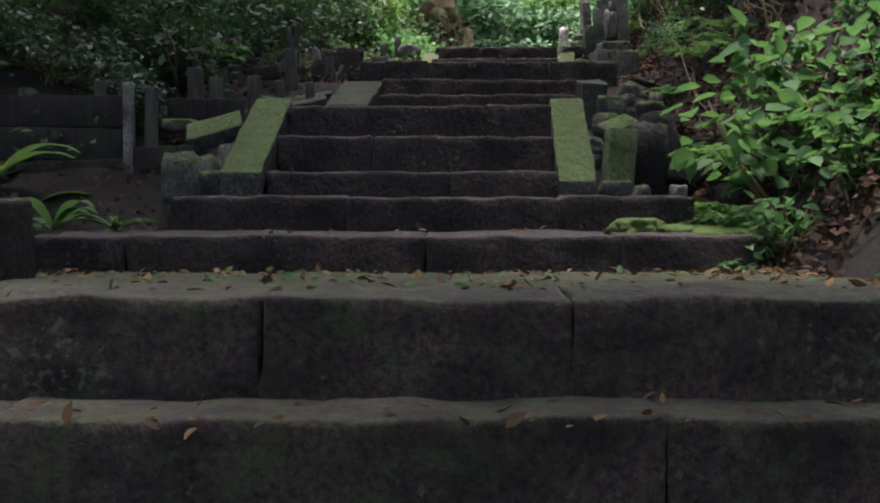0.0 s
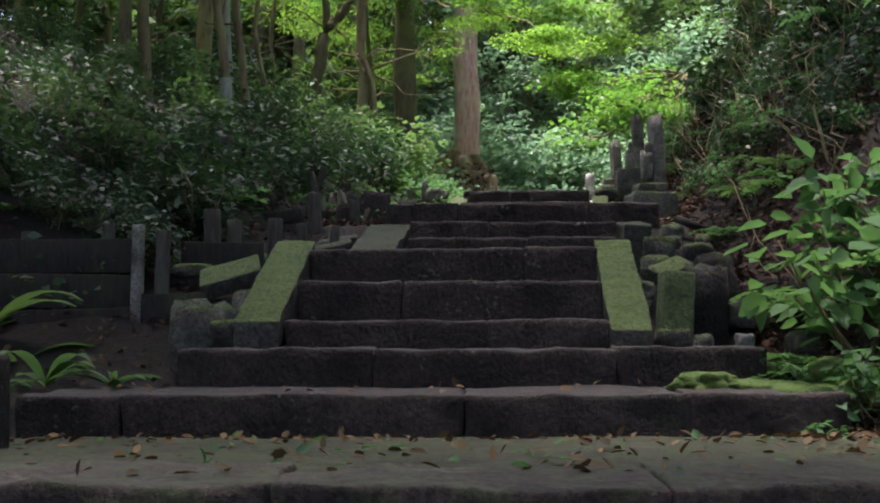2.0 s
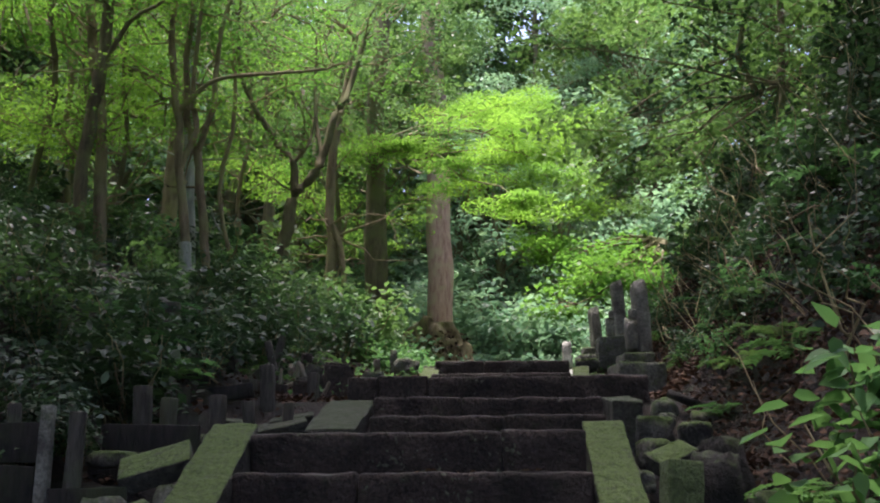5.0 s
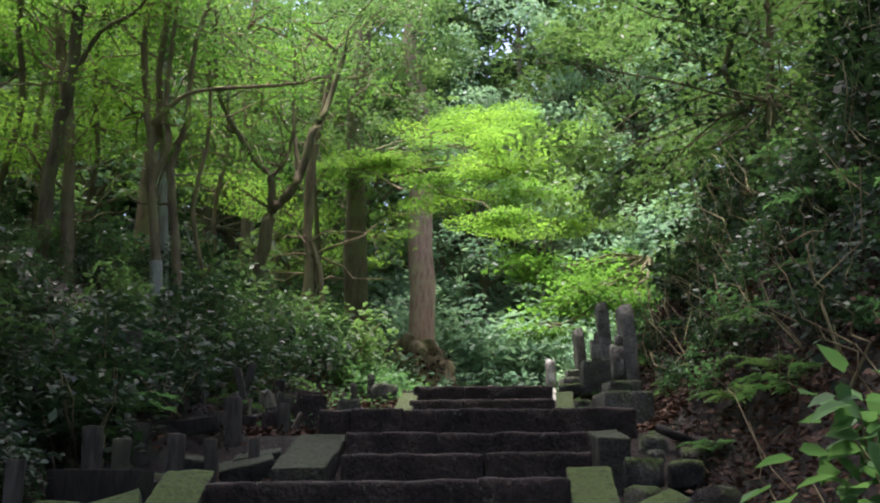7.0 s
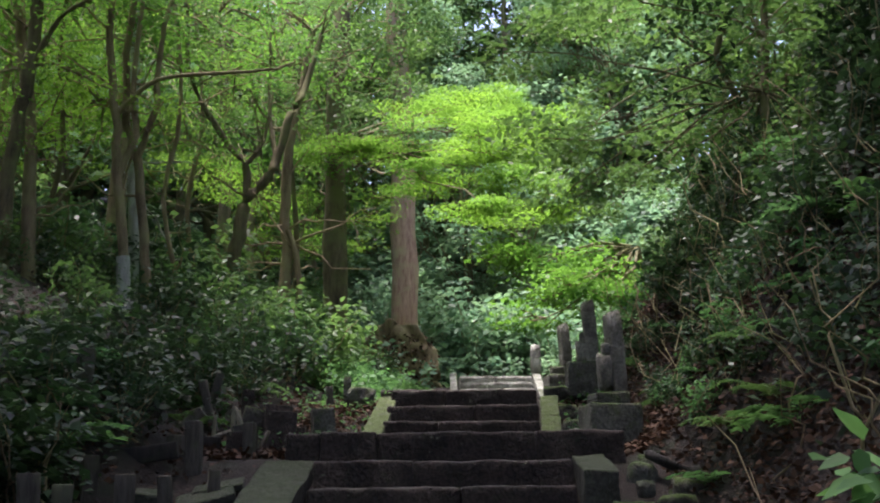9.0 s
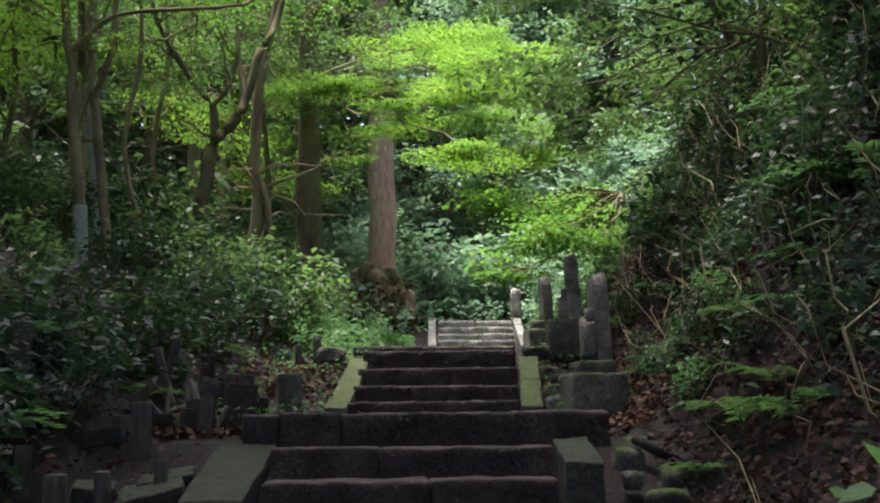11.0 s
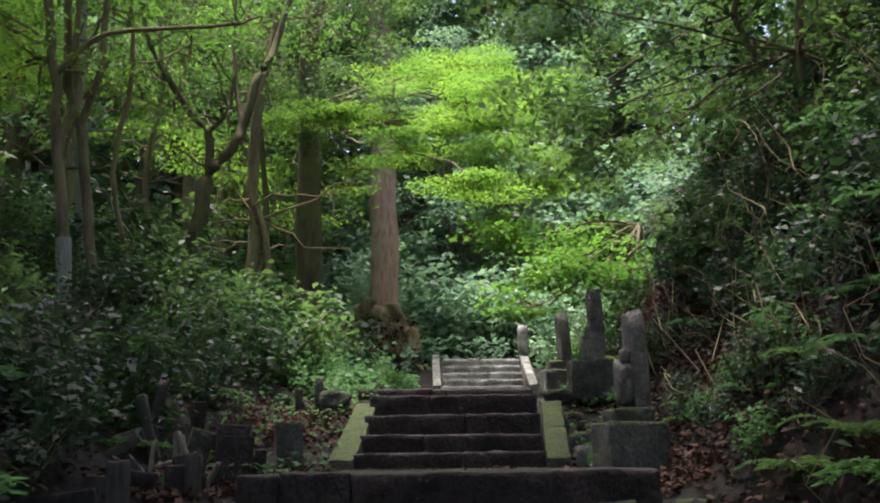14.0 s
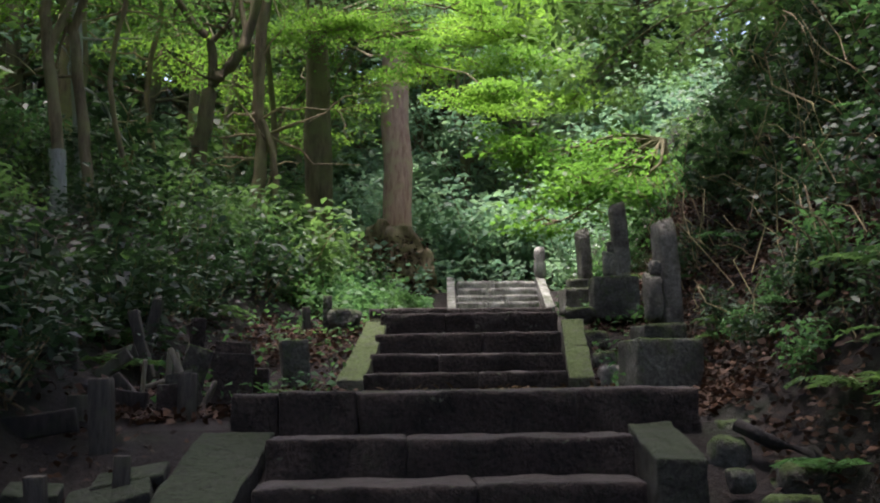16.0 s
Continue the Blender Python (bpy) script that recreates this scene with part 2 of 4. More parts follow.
def tubes(name, runs, mat, parent=None, sides=8):
    vs, fs = [], []
    for points, radii in runs:
        v, q = tube(points, radii, sides)
        fs += [tuple(i + len(vs) for i in face) for face in q]
        vs += v
    ob = raw(name, [tuple(v) for v in vs], fs, mat, parent)
    if name in ("branchwork", "stemwork", "stalkwork"):
        ob["kind"] = "stuff"
    return ob


def rough_box(sx, sy, sz, seed, cut=0.09, wob=0.012, edge=0.018):
    """A hewn stone: bevelled, subdivided and unevenly worn; centred in x and y, standing on z = 0."""
    bm = bmesh.new()
    bmesh.ops.create_cube(bm, size=1)
    bmesh.ops.scale(bm, vec=(sx, sy, sz), verts=bm.verts)
    bmesh.ops.bevel(bm, geom=bm.edges[:], offset=edge, segments=2, affect="EDGES", profile=0.6)
    for axis, length in ((0, sx), (1, sy), (2, sz)):
        many = min(int(length / cut), 30)
        if many < 1:
            continue
        at = [(-0.5 + (i + 1) / (many + 1)) * length for i in range(many)]
        for c in at:
            co, no = [0, 0, 0], [0, 0, 0]
            co[axis], no[axis] = c, 1
            bmesh.ops.bisect_plane(bm, geom=bm.verts[:] + bm.edges[:] + bm.faces[:], plane_co=co, plane_no=no)
    off = Vector((seed * 3.7, seed * 1.3, seed * 7.1))
    for v in bm.verts:
        p = v.co * 5 + off
        q = v.co * 14 + off
        v.co += Vector((noise.noise(p), noise.noise(p + Vector((9, 0, 0))), noise.noise(p + Vector((0, 9, 0))))) * wob
        v.co += Vector((noise.noise(q), noise.noise(q + Vector((9, 0, 0))), noise.noise(q + Vector((0, 9, 0))))) * wob * 0.45
        v.co.z += sz / 2
    bm.normal_update()
    return bm


def boulder(rx, ry, rz, seed, detail=3, wob=0.28):
    bm = bmesh.new()
    bmesh.ops.create_icosphere(bm, subdivisions=detail, radius=1)
    off = Vector((seed * 5.1, seed * 2.3, seed))
    for v in bm.verts:
        d = v.co.copy()
        k = 1 + wob * noise.noise(d * 1.1 + off) + wob * 0.4 * noise.noise(d * 3.1 + off)
        c = Vector((max(-0.75, min(0.75, d.x)), max(-0.75, min(0.75, d.y)), max(-0.7, min(0.7, d.z)))) * 1.25 * k
        v.co = Vector((c.x * rx, c.y * ry, c.z * rz))
    bm.normal_update()
    return bm


# ---- the lie of the land ----
BASE_Y = (-60, -5.5, -4.9, -3.4, -1.2, 0, 0.9, 2.5, 3.7, 6.2, 7.8, 9.5, 20, 21.8, 26, 40, 60, 90, 200)
BASE_Z = (-1.7, -1.42, -1.40, -0.75, -0.47, -0.25, 0.35, 0.5, 1.1, 1.24, 1.75, 2.05, 2.8, 3.5, 3.9, 9, 18, 26, 40)


def axis_x(y):
    return np.clip(0.115 * np.asarray(y, float), -0.6, 3.2)


def lie(x, y):
    """Height of the bare ground: a stepped gully between two banks."""
    x, y = np.asarray(x, float), np.asarray(y, float)
    d = x - axis_x(y)
    near = np.interp(y, (0, 4), (0, 1))
    foot = np.interp(y, (-3.5, -3, 0.75, 1.0, 4), (1.75, 3.2, 3.2, 1.95, 1.75))
    left, right = np.maximum(-d - foot, 0), np.maximum(d - (1.75 - 0.2 * near), 0)
    fade = np.interp(y, (-60, -12, 26, 60), (0.3, 1, 1, 0.35))
    z = np.interp(y, BASE_Y, BASE_Z)
    z = z + fade * (0.62 * np.minimum(left, 0.6) + 0.42 * np.clip(left - 0.6, 0, 12) + 0.1 * np.maximum(left - 12.6, 0))
    z = z + fade * (0.35 * np.minimum(right, 0.25) + 1.45 * np.clip(right - 0.25, 0, 2.6) + 0.8 * np.clip(right - 2.85, 0, 4) + 0.3 * np.maximum(right - 6.85, 0))
    wave = np.sin(x * 1.7 + 0.6 * y) * np.sin(y * 1.3 - 0.4 * x) * 0.07 + np.sin(x * 4.1 + y) * np.sin(y * 3.7 - x * 0.8) * 0.03
    return z + wave * np.clip((np.abs(d) - 1.6) / 0.8, 0, 1)


gx = np.concatenate([np.linspace(-200, -30, 12), np.linspace(-28, -7, 30), np.linspace(-6.8, 8, 110), np.linspace(8.4, 30, 32), np.linspace(34, 200, 12)])
gy = np.concatenate([np.linspace(-60, -9, 20), np.linspace(-8.5, 12, 140), np.linspace(12.4, 40, 60), np.linspace(42, 200, 30)])
GX, GY = np.meshgrid(gx, gy)
rough = np.array([[noise.noise(Vector((a * 2.3, b * 2.3, 0))) for a in gx] for b in gy]) * 0.06
GZ = lie(GX, GY) + rough * (np.abs(GX - axis_x(GY)) > 1.5)
nx, ny = len(gx), len(gy)
ii, jj = np.meshgrid(np.arange(nx - 1), np.arange(ny - 1))
k0 = (jj * nx + ii).ravel()
ground = raw("ground", np.stack([GX, GY, GZ], -1).reshape(-1, 3), np.stack([k0, k0 + 1, k0 + nx + 1, k0 + nx], 1), SOIL)
tagged(ground, "dark forest soil with leaf litter on steep banks", "ground", kind="structure")


# ---- stone stairs ----
def stairs(label, steps, mat, wob=0.014, edge=0.022):
    """A flight as one thing; each step (name, x0, x1, y_front, y_back, z_foot, z_top, joints) a row of hewn blocks."""
    top = tagged(new("stone_stair_flight"), label, "stairs")
    for n, (x0, x1, yf, yb, z0, z1, joints) in enumerate(steps):
        ends = [x0, *joints, x1]
        for k, (a, b) in enumerate(zip(ends, ends[1:])):
            bm = rough_box(b - a - 0.003, yb - yf, z1 - z0, n * 7 + k + len(label), 0.05, wob, edge)
            ob = part("stone_block", bm, mat, top)
            ob.location = ((a + b) / 2, (yf + yb) / 2 + 0.006 * math.sin(k * 5 + n), z0 + 0.004 * math.sin(k * 3 + n * 2))
    return top


def sloped_curb(label, xf, xt, width, yf, yt, zfoot, zf, zt, mat, seed):
    """A sloping side stone of a flight: level foot, upright front, slanting top."""
    bm = rough_box(width, yt - yf, 1.0, seed, 0.06, 0.0, 0.02)
    off = Vector((seed * 3.1, seed, 0))
    for v in bm.verts:
        f = (v.co.y + (yt - yf) / 2) / (yt - yf)
        h = zf + (zt - zf) * f
        low = zfoot + (zt - zfoot - 0.35) * max(0.0, f)
        z = low + (h - low) * v.co.z
        v.co = Vector((v.co.x + xf + (xt - xf) * f, yf + f * (yt - yf), z))
        v.co += noise.noise_vector(v.co * 6 + off) * 0.012 + noise.noise_vector(v.co * 17 + off) * 0.005
    bm.normal_update()
    return tagged(part("stair_curb", bm, mat), label, "curb stone")


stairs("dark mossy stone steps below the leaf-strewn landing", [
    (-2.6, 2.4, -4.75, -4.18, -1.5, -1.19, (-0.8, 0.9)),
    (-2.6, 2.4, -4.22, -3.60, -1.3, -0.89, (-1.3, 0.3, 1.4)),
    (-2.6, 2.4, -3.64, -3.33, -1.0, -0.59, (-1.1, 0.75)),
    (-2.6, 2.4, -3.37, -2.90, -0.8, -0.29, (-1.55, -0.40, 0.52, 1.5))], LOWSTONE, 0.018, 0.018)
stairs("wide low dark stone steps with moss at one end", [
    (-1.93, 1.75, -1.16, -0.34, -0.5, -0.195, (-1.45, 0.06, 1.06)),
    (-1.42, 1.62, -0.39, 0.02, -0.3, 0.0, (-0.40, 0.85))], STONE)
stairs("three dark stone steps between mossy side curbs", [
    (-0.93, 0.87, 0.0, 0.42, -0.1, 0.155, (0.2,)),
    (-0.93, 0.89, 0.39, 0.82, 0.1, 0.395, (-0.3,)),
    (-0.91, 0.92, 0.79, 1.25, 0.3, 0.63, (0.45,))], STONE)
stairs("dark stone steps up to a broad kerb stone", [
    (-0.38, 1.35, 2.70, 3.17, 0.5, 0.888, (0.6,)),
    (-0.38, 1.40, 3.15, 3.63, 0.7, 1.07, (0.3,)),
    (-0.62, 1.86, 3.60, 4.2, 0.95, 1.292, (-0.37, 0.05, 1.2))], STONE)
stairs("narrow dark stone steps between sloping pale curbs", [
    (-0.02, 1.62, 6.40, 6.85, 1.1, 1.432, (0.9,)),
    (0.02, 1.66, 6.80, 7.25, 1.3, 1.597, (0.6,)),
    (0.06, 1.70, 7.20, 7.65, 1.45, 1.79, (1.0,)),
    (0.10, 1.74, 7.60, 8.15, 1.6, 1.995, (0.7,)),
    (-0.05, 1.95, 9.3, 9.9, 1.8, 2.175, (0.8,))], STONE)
# the pale stone carries the sunlight on this far flight as colour
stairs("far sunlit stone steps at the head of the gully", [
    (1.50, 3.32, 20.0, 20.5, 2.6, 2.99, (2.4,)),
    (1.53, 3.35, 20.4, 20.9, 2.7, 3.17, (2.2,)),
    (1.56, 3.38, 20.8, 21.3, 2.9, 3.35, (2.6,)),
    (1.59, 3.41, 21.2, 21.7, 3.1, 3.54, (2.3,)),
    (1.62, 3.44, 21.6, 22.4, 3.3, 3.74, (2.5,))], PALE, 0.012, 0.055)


def landing(label, x0, x1, y0, y1, z0, z1, slope_x=0.0, mat=TREAD):
    """A trodden landing slab of stone and earth."""
    bm = bmesh.new()
    bmesh.ops.create_grid(bm, x_segments=60, y_segments=36, size=0.5)
    for v in bm.verts:
        f, g = v.co.x + 0.5, v.co.y + 0.5
        y = y0 + (y1 - y0) * g
        v.co = Vector((x0 + (x1 - x0) * f + slope_x * (y - y0), y, z0 + (z1 - z0) * g))
        v.co.z += noise.noise(v.co * 4) * 0.012 + noise.noise(v.co * 13) * 0.006
    low = bmesh.ops.extrude_face_region(bm, geom=bm.faces[:])
    for v in low["geom"]:
        if isinstance(v, bmesh.types.BMVert):
            v.co.z -= 0.2
    bmesh.ops.recalc_face_normals(bm, faces=bm.faces[:])
    return tagged(part("pavement", bm, mat), label, "landing", kind="structure")


landing("flat stone landing strewn with fallen leaves", -2.6, 2.3, -2.92, -1.10, -0.30, -0.385)
landing("small trodden landing above the mossy curbs", -1.0, 1.0, 1.22, 2.74, 0.62, 0.64, 0.115)
landing("long trodden landing of earth and stone", -0.6, 1.9, 4.15, 6.42, 1.283, 1.29, 0.05)
landing("upper trodden landing of earth and stone", 0.0, 1.8, 8.1, 9.34, 1.98, 1.99, 0.1)
landing("sloping path of trodden earth", 0.1, 2.0, 9.85, 20.1, 2.165, 2.85, 0.13)

CURB = ("broad sloping curb stone covered with green moss beside the steps")
sloped_curb(CURB, -1.075, -1.02, 0.25, -0.06, 0.98, 0.0, 0.155, 0.70, MOSSY, 1)
sloped_curb(CURB, 0.985, 1.04, 0.235, -0.04, 1.04, 0.0, 0.10, 0.70, MOSSY, 2)
sloped_curb("dark mossy curb stone leaning against the stone steps", -0.66, -0.57, 0.37, 2.66, 3.58, 0.55, 0.80, 1.1, CURBDARK, 3)
sloped_curb("dark mossy curb stone leaning against the stone steps", 1.50, 1.57, 0.235, 2.68, 3.57, 0.5, 0.98, 1.11, CURBDARK, 4)
sloped_curb("pale mossy curb stone beside the narrow steps", -0.13, -0.02, 0.21, 6.36, 7.05, 1.25, 1.38, 1.66, CURBS, 5)
sloped_curb("pale mossy curb stone beside the narrow steps", -0.02, 0.07, 0.21, 7.06, 7.7, 1.45, 1.66, 1.93, CURBS, 6)
sloped_curb("pale mossy curb stone beside the narrow steps", 1.72, 1.80, 0.2, 6.36, 7.05, 1.25, 1.38, 1.66, CURBS, 7)
sloped_curb("pale mossy curb stone beside the narrow steps", 1.80, 1.88, 0.2, 7.06, 7.7, 1.45, 1.66, 1.93, CURBS, 8)
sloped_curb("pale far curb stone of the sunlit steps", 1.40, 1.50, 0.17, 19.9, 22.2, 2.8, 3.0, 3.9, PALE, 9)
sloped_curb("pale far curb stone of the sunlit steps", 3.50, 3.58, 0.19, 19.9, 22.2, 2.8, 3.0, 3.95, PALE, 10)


# ---- trees ----
def clump_places(centres, radii, count, rng, flat=1.0):
    """Points in uneven clumps, fuller near their skins."""
    c = rng.integers(0, len(centres), count)
    d = unit(rng.normal(0, 1, (count, 3))) * (rng.uniform(0.15, 1, (count, 1)) ** 0.45)
    d[:, 2] *= flat
    return np.asarray(centres)[c] + d * np.asarray(radii)[c][:, None]


def tree(label, trunk_runs, bark, crown_centres, crown_radii, count, leaf, leaf_mat, seed, flat=0.6, wide=0.5, category="tree", lean=0.45):
    rng = np.random.default_rng(seed)
    base = Vector(trunk_runs[0][0][0])
    top = tagged(new("tree"), label, category)
    top.location = base
    ob = tubes("trunk", [(np.asarray(p) - np.array(base), r) for p, r in trunk_runs], bark, top, 10)
    twigs = []
    cc = np.asarray(crown_centres, float) - np.array(base)
    ends = np.concatenate([np.asarray(p)[2:] for p, _ in trunk_runs]) - np.array(base)
    for c in cc:
        near = ends[np.argmin(np.linalg.norm(ends - c, axis=1))]
        if np.linalg.norm(near - c) < 6:
            twigs.append(limb(near, c, 0.018, 0.006, rng, 6, 0.12))
    if twigs:
        tubes("branchwork", twigs, bark, top, 5)
    leaves("crown", clump_places(cc, np.asarray(crown_radii, float), count, rng, flat), leaf, leaf_mat, top, rng, wide, flat=lean)
    return top


def scatter(rng, n, x, y, z):
    return np.stack([rng.uniform(*x, n), rng.uniform(*y, n), rng.uniform(*z, n)], 1)


R = np.random.default_rng(11)


def trunk(x0, y0, x1, y1, h, r0, r1, rng, bend=0.05, steps=9):
    z = float(lie(x0, y0)) - 0.15
    p, r = limb((x0, y0, z), (x1, y1, z + h), r0, r1, rng, steps, bend)
    r = np.array(r)
    r[0] *= 1.35
    return p, r


# the big conifer on its mound
conifer = limb((0.30, 22.8, 4.6), (0.12, 22.9, 18), 0.36, 0.24, R, 14, 0.01)
tree("tall straight conifer with pinkish brown bark on a root mound", [conifer], CONIFER,
     scatter(R, 26, (-1.9, 1.3), (21.2, 25), (11, 18)), R.uniform(0.8, 1.6, 26), 9000, 0.16, L_MID, 21)

# left wood: crooked trunks on the bank
def stem(points, r0, r1, rng, wob=0.012):
    """A crooked stem through bend points, rounded between them and tapering from r0 to r1."""
    p = np.array(points, float)
    q = np.vstack([2 * p[0] - p[1], p, 2 * p[-1] - p[-2]])
    out = []
    for i in range(1, len(q) - 2):
        for f in (0, 0.33, 0.67):
            out.append(0.5 * (2 * q[i] + (q[i + 1] - q[i - 1]) * f + (2 * q[i - 1] - 5 * q[i] + 4 * q[i + 1] - q[i + 2]) * f * f
                              + (3 * q[i] - q[i - 1] - 3 * q[i + 1] + q[i + 2]) * f ** 3))
    out.append(p[-1])
    out = np.array(out)
    out[1:-1] += rng.normal(0, wob, (len(out) - 2, 3))
    r = np.linspace(r0, r1, len(out)) * rng.uniform(0.92, 1.08, len(out))
    return out, r


def side_twigs(runs, n, length, rng, lo=0.35):
    """Thin crooked side branches off the given stems."""
    out = []
    for _ in range(n):
        p, r = runs[int(rng.integers(0, len(runs)))]
        i = int(rng.integers(max(1, int(lo * len(p))), len(p)))
        d = unit(rng.normal(0, 1, 3) * (1, 0.7, 0.5) + (0, 0, 0.35)) * length * rng.uniform(0.4, 1.2)
        out.append(limb(p[i], p[i] + d, min(0.022, r[i] * 0.5), 0.005, rng, 7, 0.16))
    return out


def bank_tree(label, bark, stems, crown, clumps, n, leaf, seed, twigs=8, twig_len=1.2, size=(0.35, 0.85), mat=None):
    """stems: (points, foot radius, tip radius); the first one is rooted in the bank."""
    rng = np.random.default_rng(seed)
    runs = []
    for k, (pts, r0, r1) in enumerate(stems):
        pts = [tuple(p) for p in pts]
        if not k:
            x, y, _ = pts[0]
            pts.insert(0, (x, y, float(lie(x, y)) - 0.2))
        run = stem(pts, r0, r1, rng)
        if not k:
            run[1][0] *= 1.35
        runs.append(run)
    runs += side_twigs(runs, twigs, twig_len, rng)
    return tree(label, runs, bark, scatter(rng, clumps, *crown), rng.uniform(*size, clumps), n, leaf, mat or L_MID, seed)


bank_tree("forked dark-barked tree on the wooded bank", BARK, [
    ([(-2.52, 12.5, 4.5), (-2.42, 12.5, 5.2), (-2.31, 12.5, 5.67), (-2.05, 12.5, 5.95), (-1.85, 12.5, 6.35), (-1.7, 12.5, 7.0), (-1.45, 12.6, 7.5), (-1.15, 12.7, 8.7)], 0.125, 0.05),
    ([(-2.33, 12.5, 5.62), (-2.38, 12.5, 6.25), (-2.65, 12.45, 6.57), (-2.98, 12.4, 7.12), (-3.3, 12.3, 7.8), (-3.4, 12.3, 9.0)], 0.07, 0.03),
    ([(-2.38, 12.5, 6.25), (-2.1, 12.55, 6.66), (-1.95, 12.6, 7.6)], 0.045, 0.02),
    ([(-1.85, 12.5, 6.35), (-2.0, 12.7, 7.1), (-2.05, 12.8, 8.8)], 0.05, 0.02)],
    ((-4.6, 0.2), (11.4, 14.5), (6.6, 11)), 26, 4600, 0.08, 22, 16, 1.5)

pt = bank_tree("slim brown tree with a long level branch", BROWN, [
    ([(-3.36, 9.2, 3.5), (-3.42, 9.2, 4.3), (-3.52, 9.2, 5.0), (-3.58, 9.2, 5.7), (-3.66, 9.2, 6.3), (-3.75, 9.2, 7.1), (-3.6, 9.15, 8.6)], 0.078, 0.045),
    ([(-3.58, 9.2, 5.9), (-3.25, 9.1, 6.2), (-2.88, 9.1, 6.39), (-2.24, 9.1, 6.44), (-1.6, 9.1, 6.47), (-1.2, 9.1, 6.6)], 0.042, 0.014),
    ([(-3.52, 9.2, 5.0), (-3.36, 9.3, 5.6), (-3.45, 9.4, 6.4), (-3.35, 9.4, 8.2)], 0.05, 0.03)],
    ((-5.2, -1.6), (7.9, 10.8), (6.8, 9.5)), 20, 2600, 0.075, 23, 16, 1.0)
zl = float(lie(-3.36, 9.2)) - 0.2
lich = tubes("lichen_patch", [stem([(0.0, 0, 3.12 - zl), (0.0, 0, 3.5 - zl), (-0.03, 0, 3.92 - zl)], 0.098, 0.086, np.random.default_rng(4), 0.0)], LICHEN, pt, 10)
lich["label"] = "pale lichen band on the lower trunk"

bank_tree("slim brown tree with two crooked stems", BROWN, [
    ([(-3.15, 9.5, 3.7), (-3.25, 9.5, 4.55), (-3.36, 9.5, 5.36), (-3.53, 9.5, 5.85), (-3.58, 9.5, 6.86), (-3.5, 9.5, 8.4)], 0.075, 0.045),
    ([(-3.36, 9.5, 5.36), (-3.15, 9.5, 6.1), (-3.1, 9.6, 7.4), (-2.8, 9.7, 8.6)], 0.05, 0.025)],
    ((-5.0, -1.9), (8.6, 11.2), (6.9, 9.6)), 16, 2000, 0.075, 24, 10, 1.0)
# L_SAP crowns: a brighter leaf colour in place of light on the foliage
bank_tree("pale straight tree deep in the wood", LICHEN, [
    ([(-3.85, 11.5, 4.0), (-3.97, 11.5, 6.0), (-4.0, 11.5, 7.2), (-4.02, 11.5, 9.6)], 0.09, 0.07)],
    ((-5.6, -2.6), (10.6, 12.8), (7.6, 10.5)), 14, 1800, 0.08, 25, 8, 1.2, mat=L_SAP)
bank_tree("leaning dark tree trunk at the edge of the wood", BARK, [
    ([(-4.58, 8.2, 3.1), (-4.56, 8.2, 4.4), (-4.51, 8.2, 5.3), (-4.42, 8.2, 6.1), (-4.37, 8.2, 7.1), (-4.2, 8.2, 9.0)], 0.1, 0.075),
    ([(-4.42, 8.2, 6.1), (-4.05, 8.1, 6.75), (-3.5, 8.0, 7.1), (-3.1, 7.9, 7.7)], 0.04, 0.015)],
    ((-6.6, -2.9), (7.2, 9.8), (6.9, 9.5)), 18, 2200, 0.08, 26, 14, 1.2, mat=L_SAP)
bank_tree("slim straight brown tree on the bank", BROWN, [
    ([(-4.36, 8.6, 3.5), (-4.42, 8.6, 4.7), (-4.53, 8.6, 5.8), (-4.72, 8.6, 6.8), (-4.95, 8.6, 8.6)], 0.095, 0.07)],
    ((-6.6, -3.2), (7.4, 10.2), (6.9, 9.5)), 16, 2000, 0.08, 27, 12, 1.2, mat=L_SAP)
bank_tree("reddish brown slim tree on the bank", BROWN, [
    ([(-1.8, 13.2, 4.0), (-1.73, 13.2, 4.7), (-1.78, 13.2, 5.8), (-1.73, 13.2, 6.8), (-1.6, 13.2, 7.5), (-1.35, 13.2, 9.0)], 0.11, 0.06),
    ([(-1.5, 13.1, 3.8), (-1.52, 13.1, 4.6), (-1.72, 13.15, 5.3)], 0.055, 0.045)],
    ((-3.4, 0.4), (12, 15), (7.0, 10.5)), 18, 3000, 0.08, 28, 14, 1.4)
bank_tree("dark ivy-clad tree trunk in the wood", BARK, [
    ([(-1.05, 15.5, 4.5), (-1.07, 15.5, 6.2), (-1.1, 15.5, 7.4), (-1.08, 15.5, 8.5), (-0.97, 15.5, 10.5)], 0.25, 0.16)],
    ((-3.0, 0.6), (14.4, 17), (7.4, 11.5)), 20, 5000, 0.09, 29, 12, 1.6)
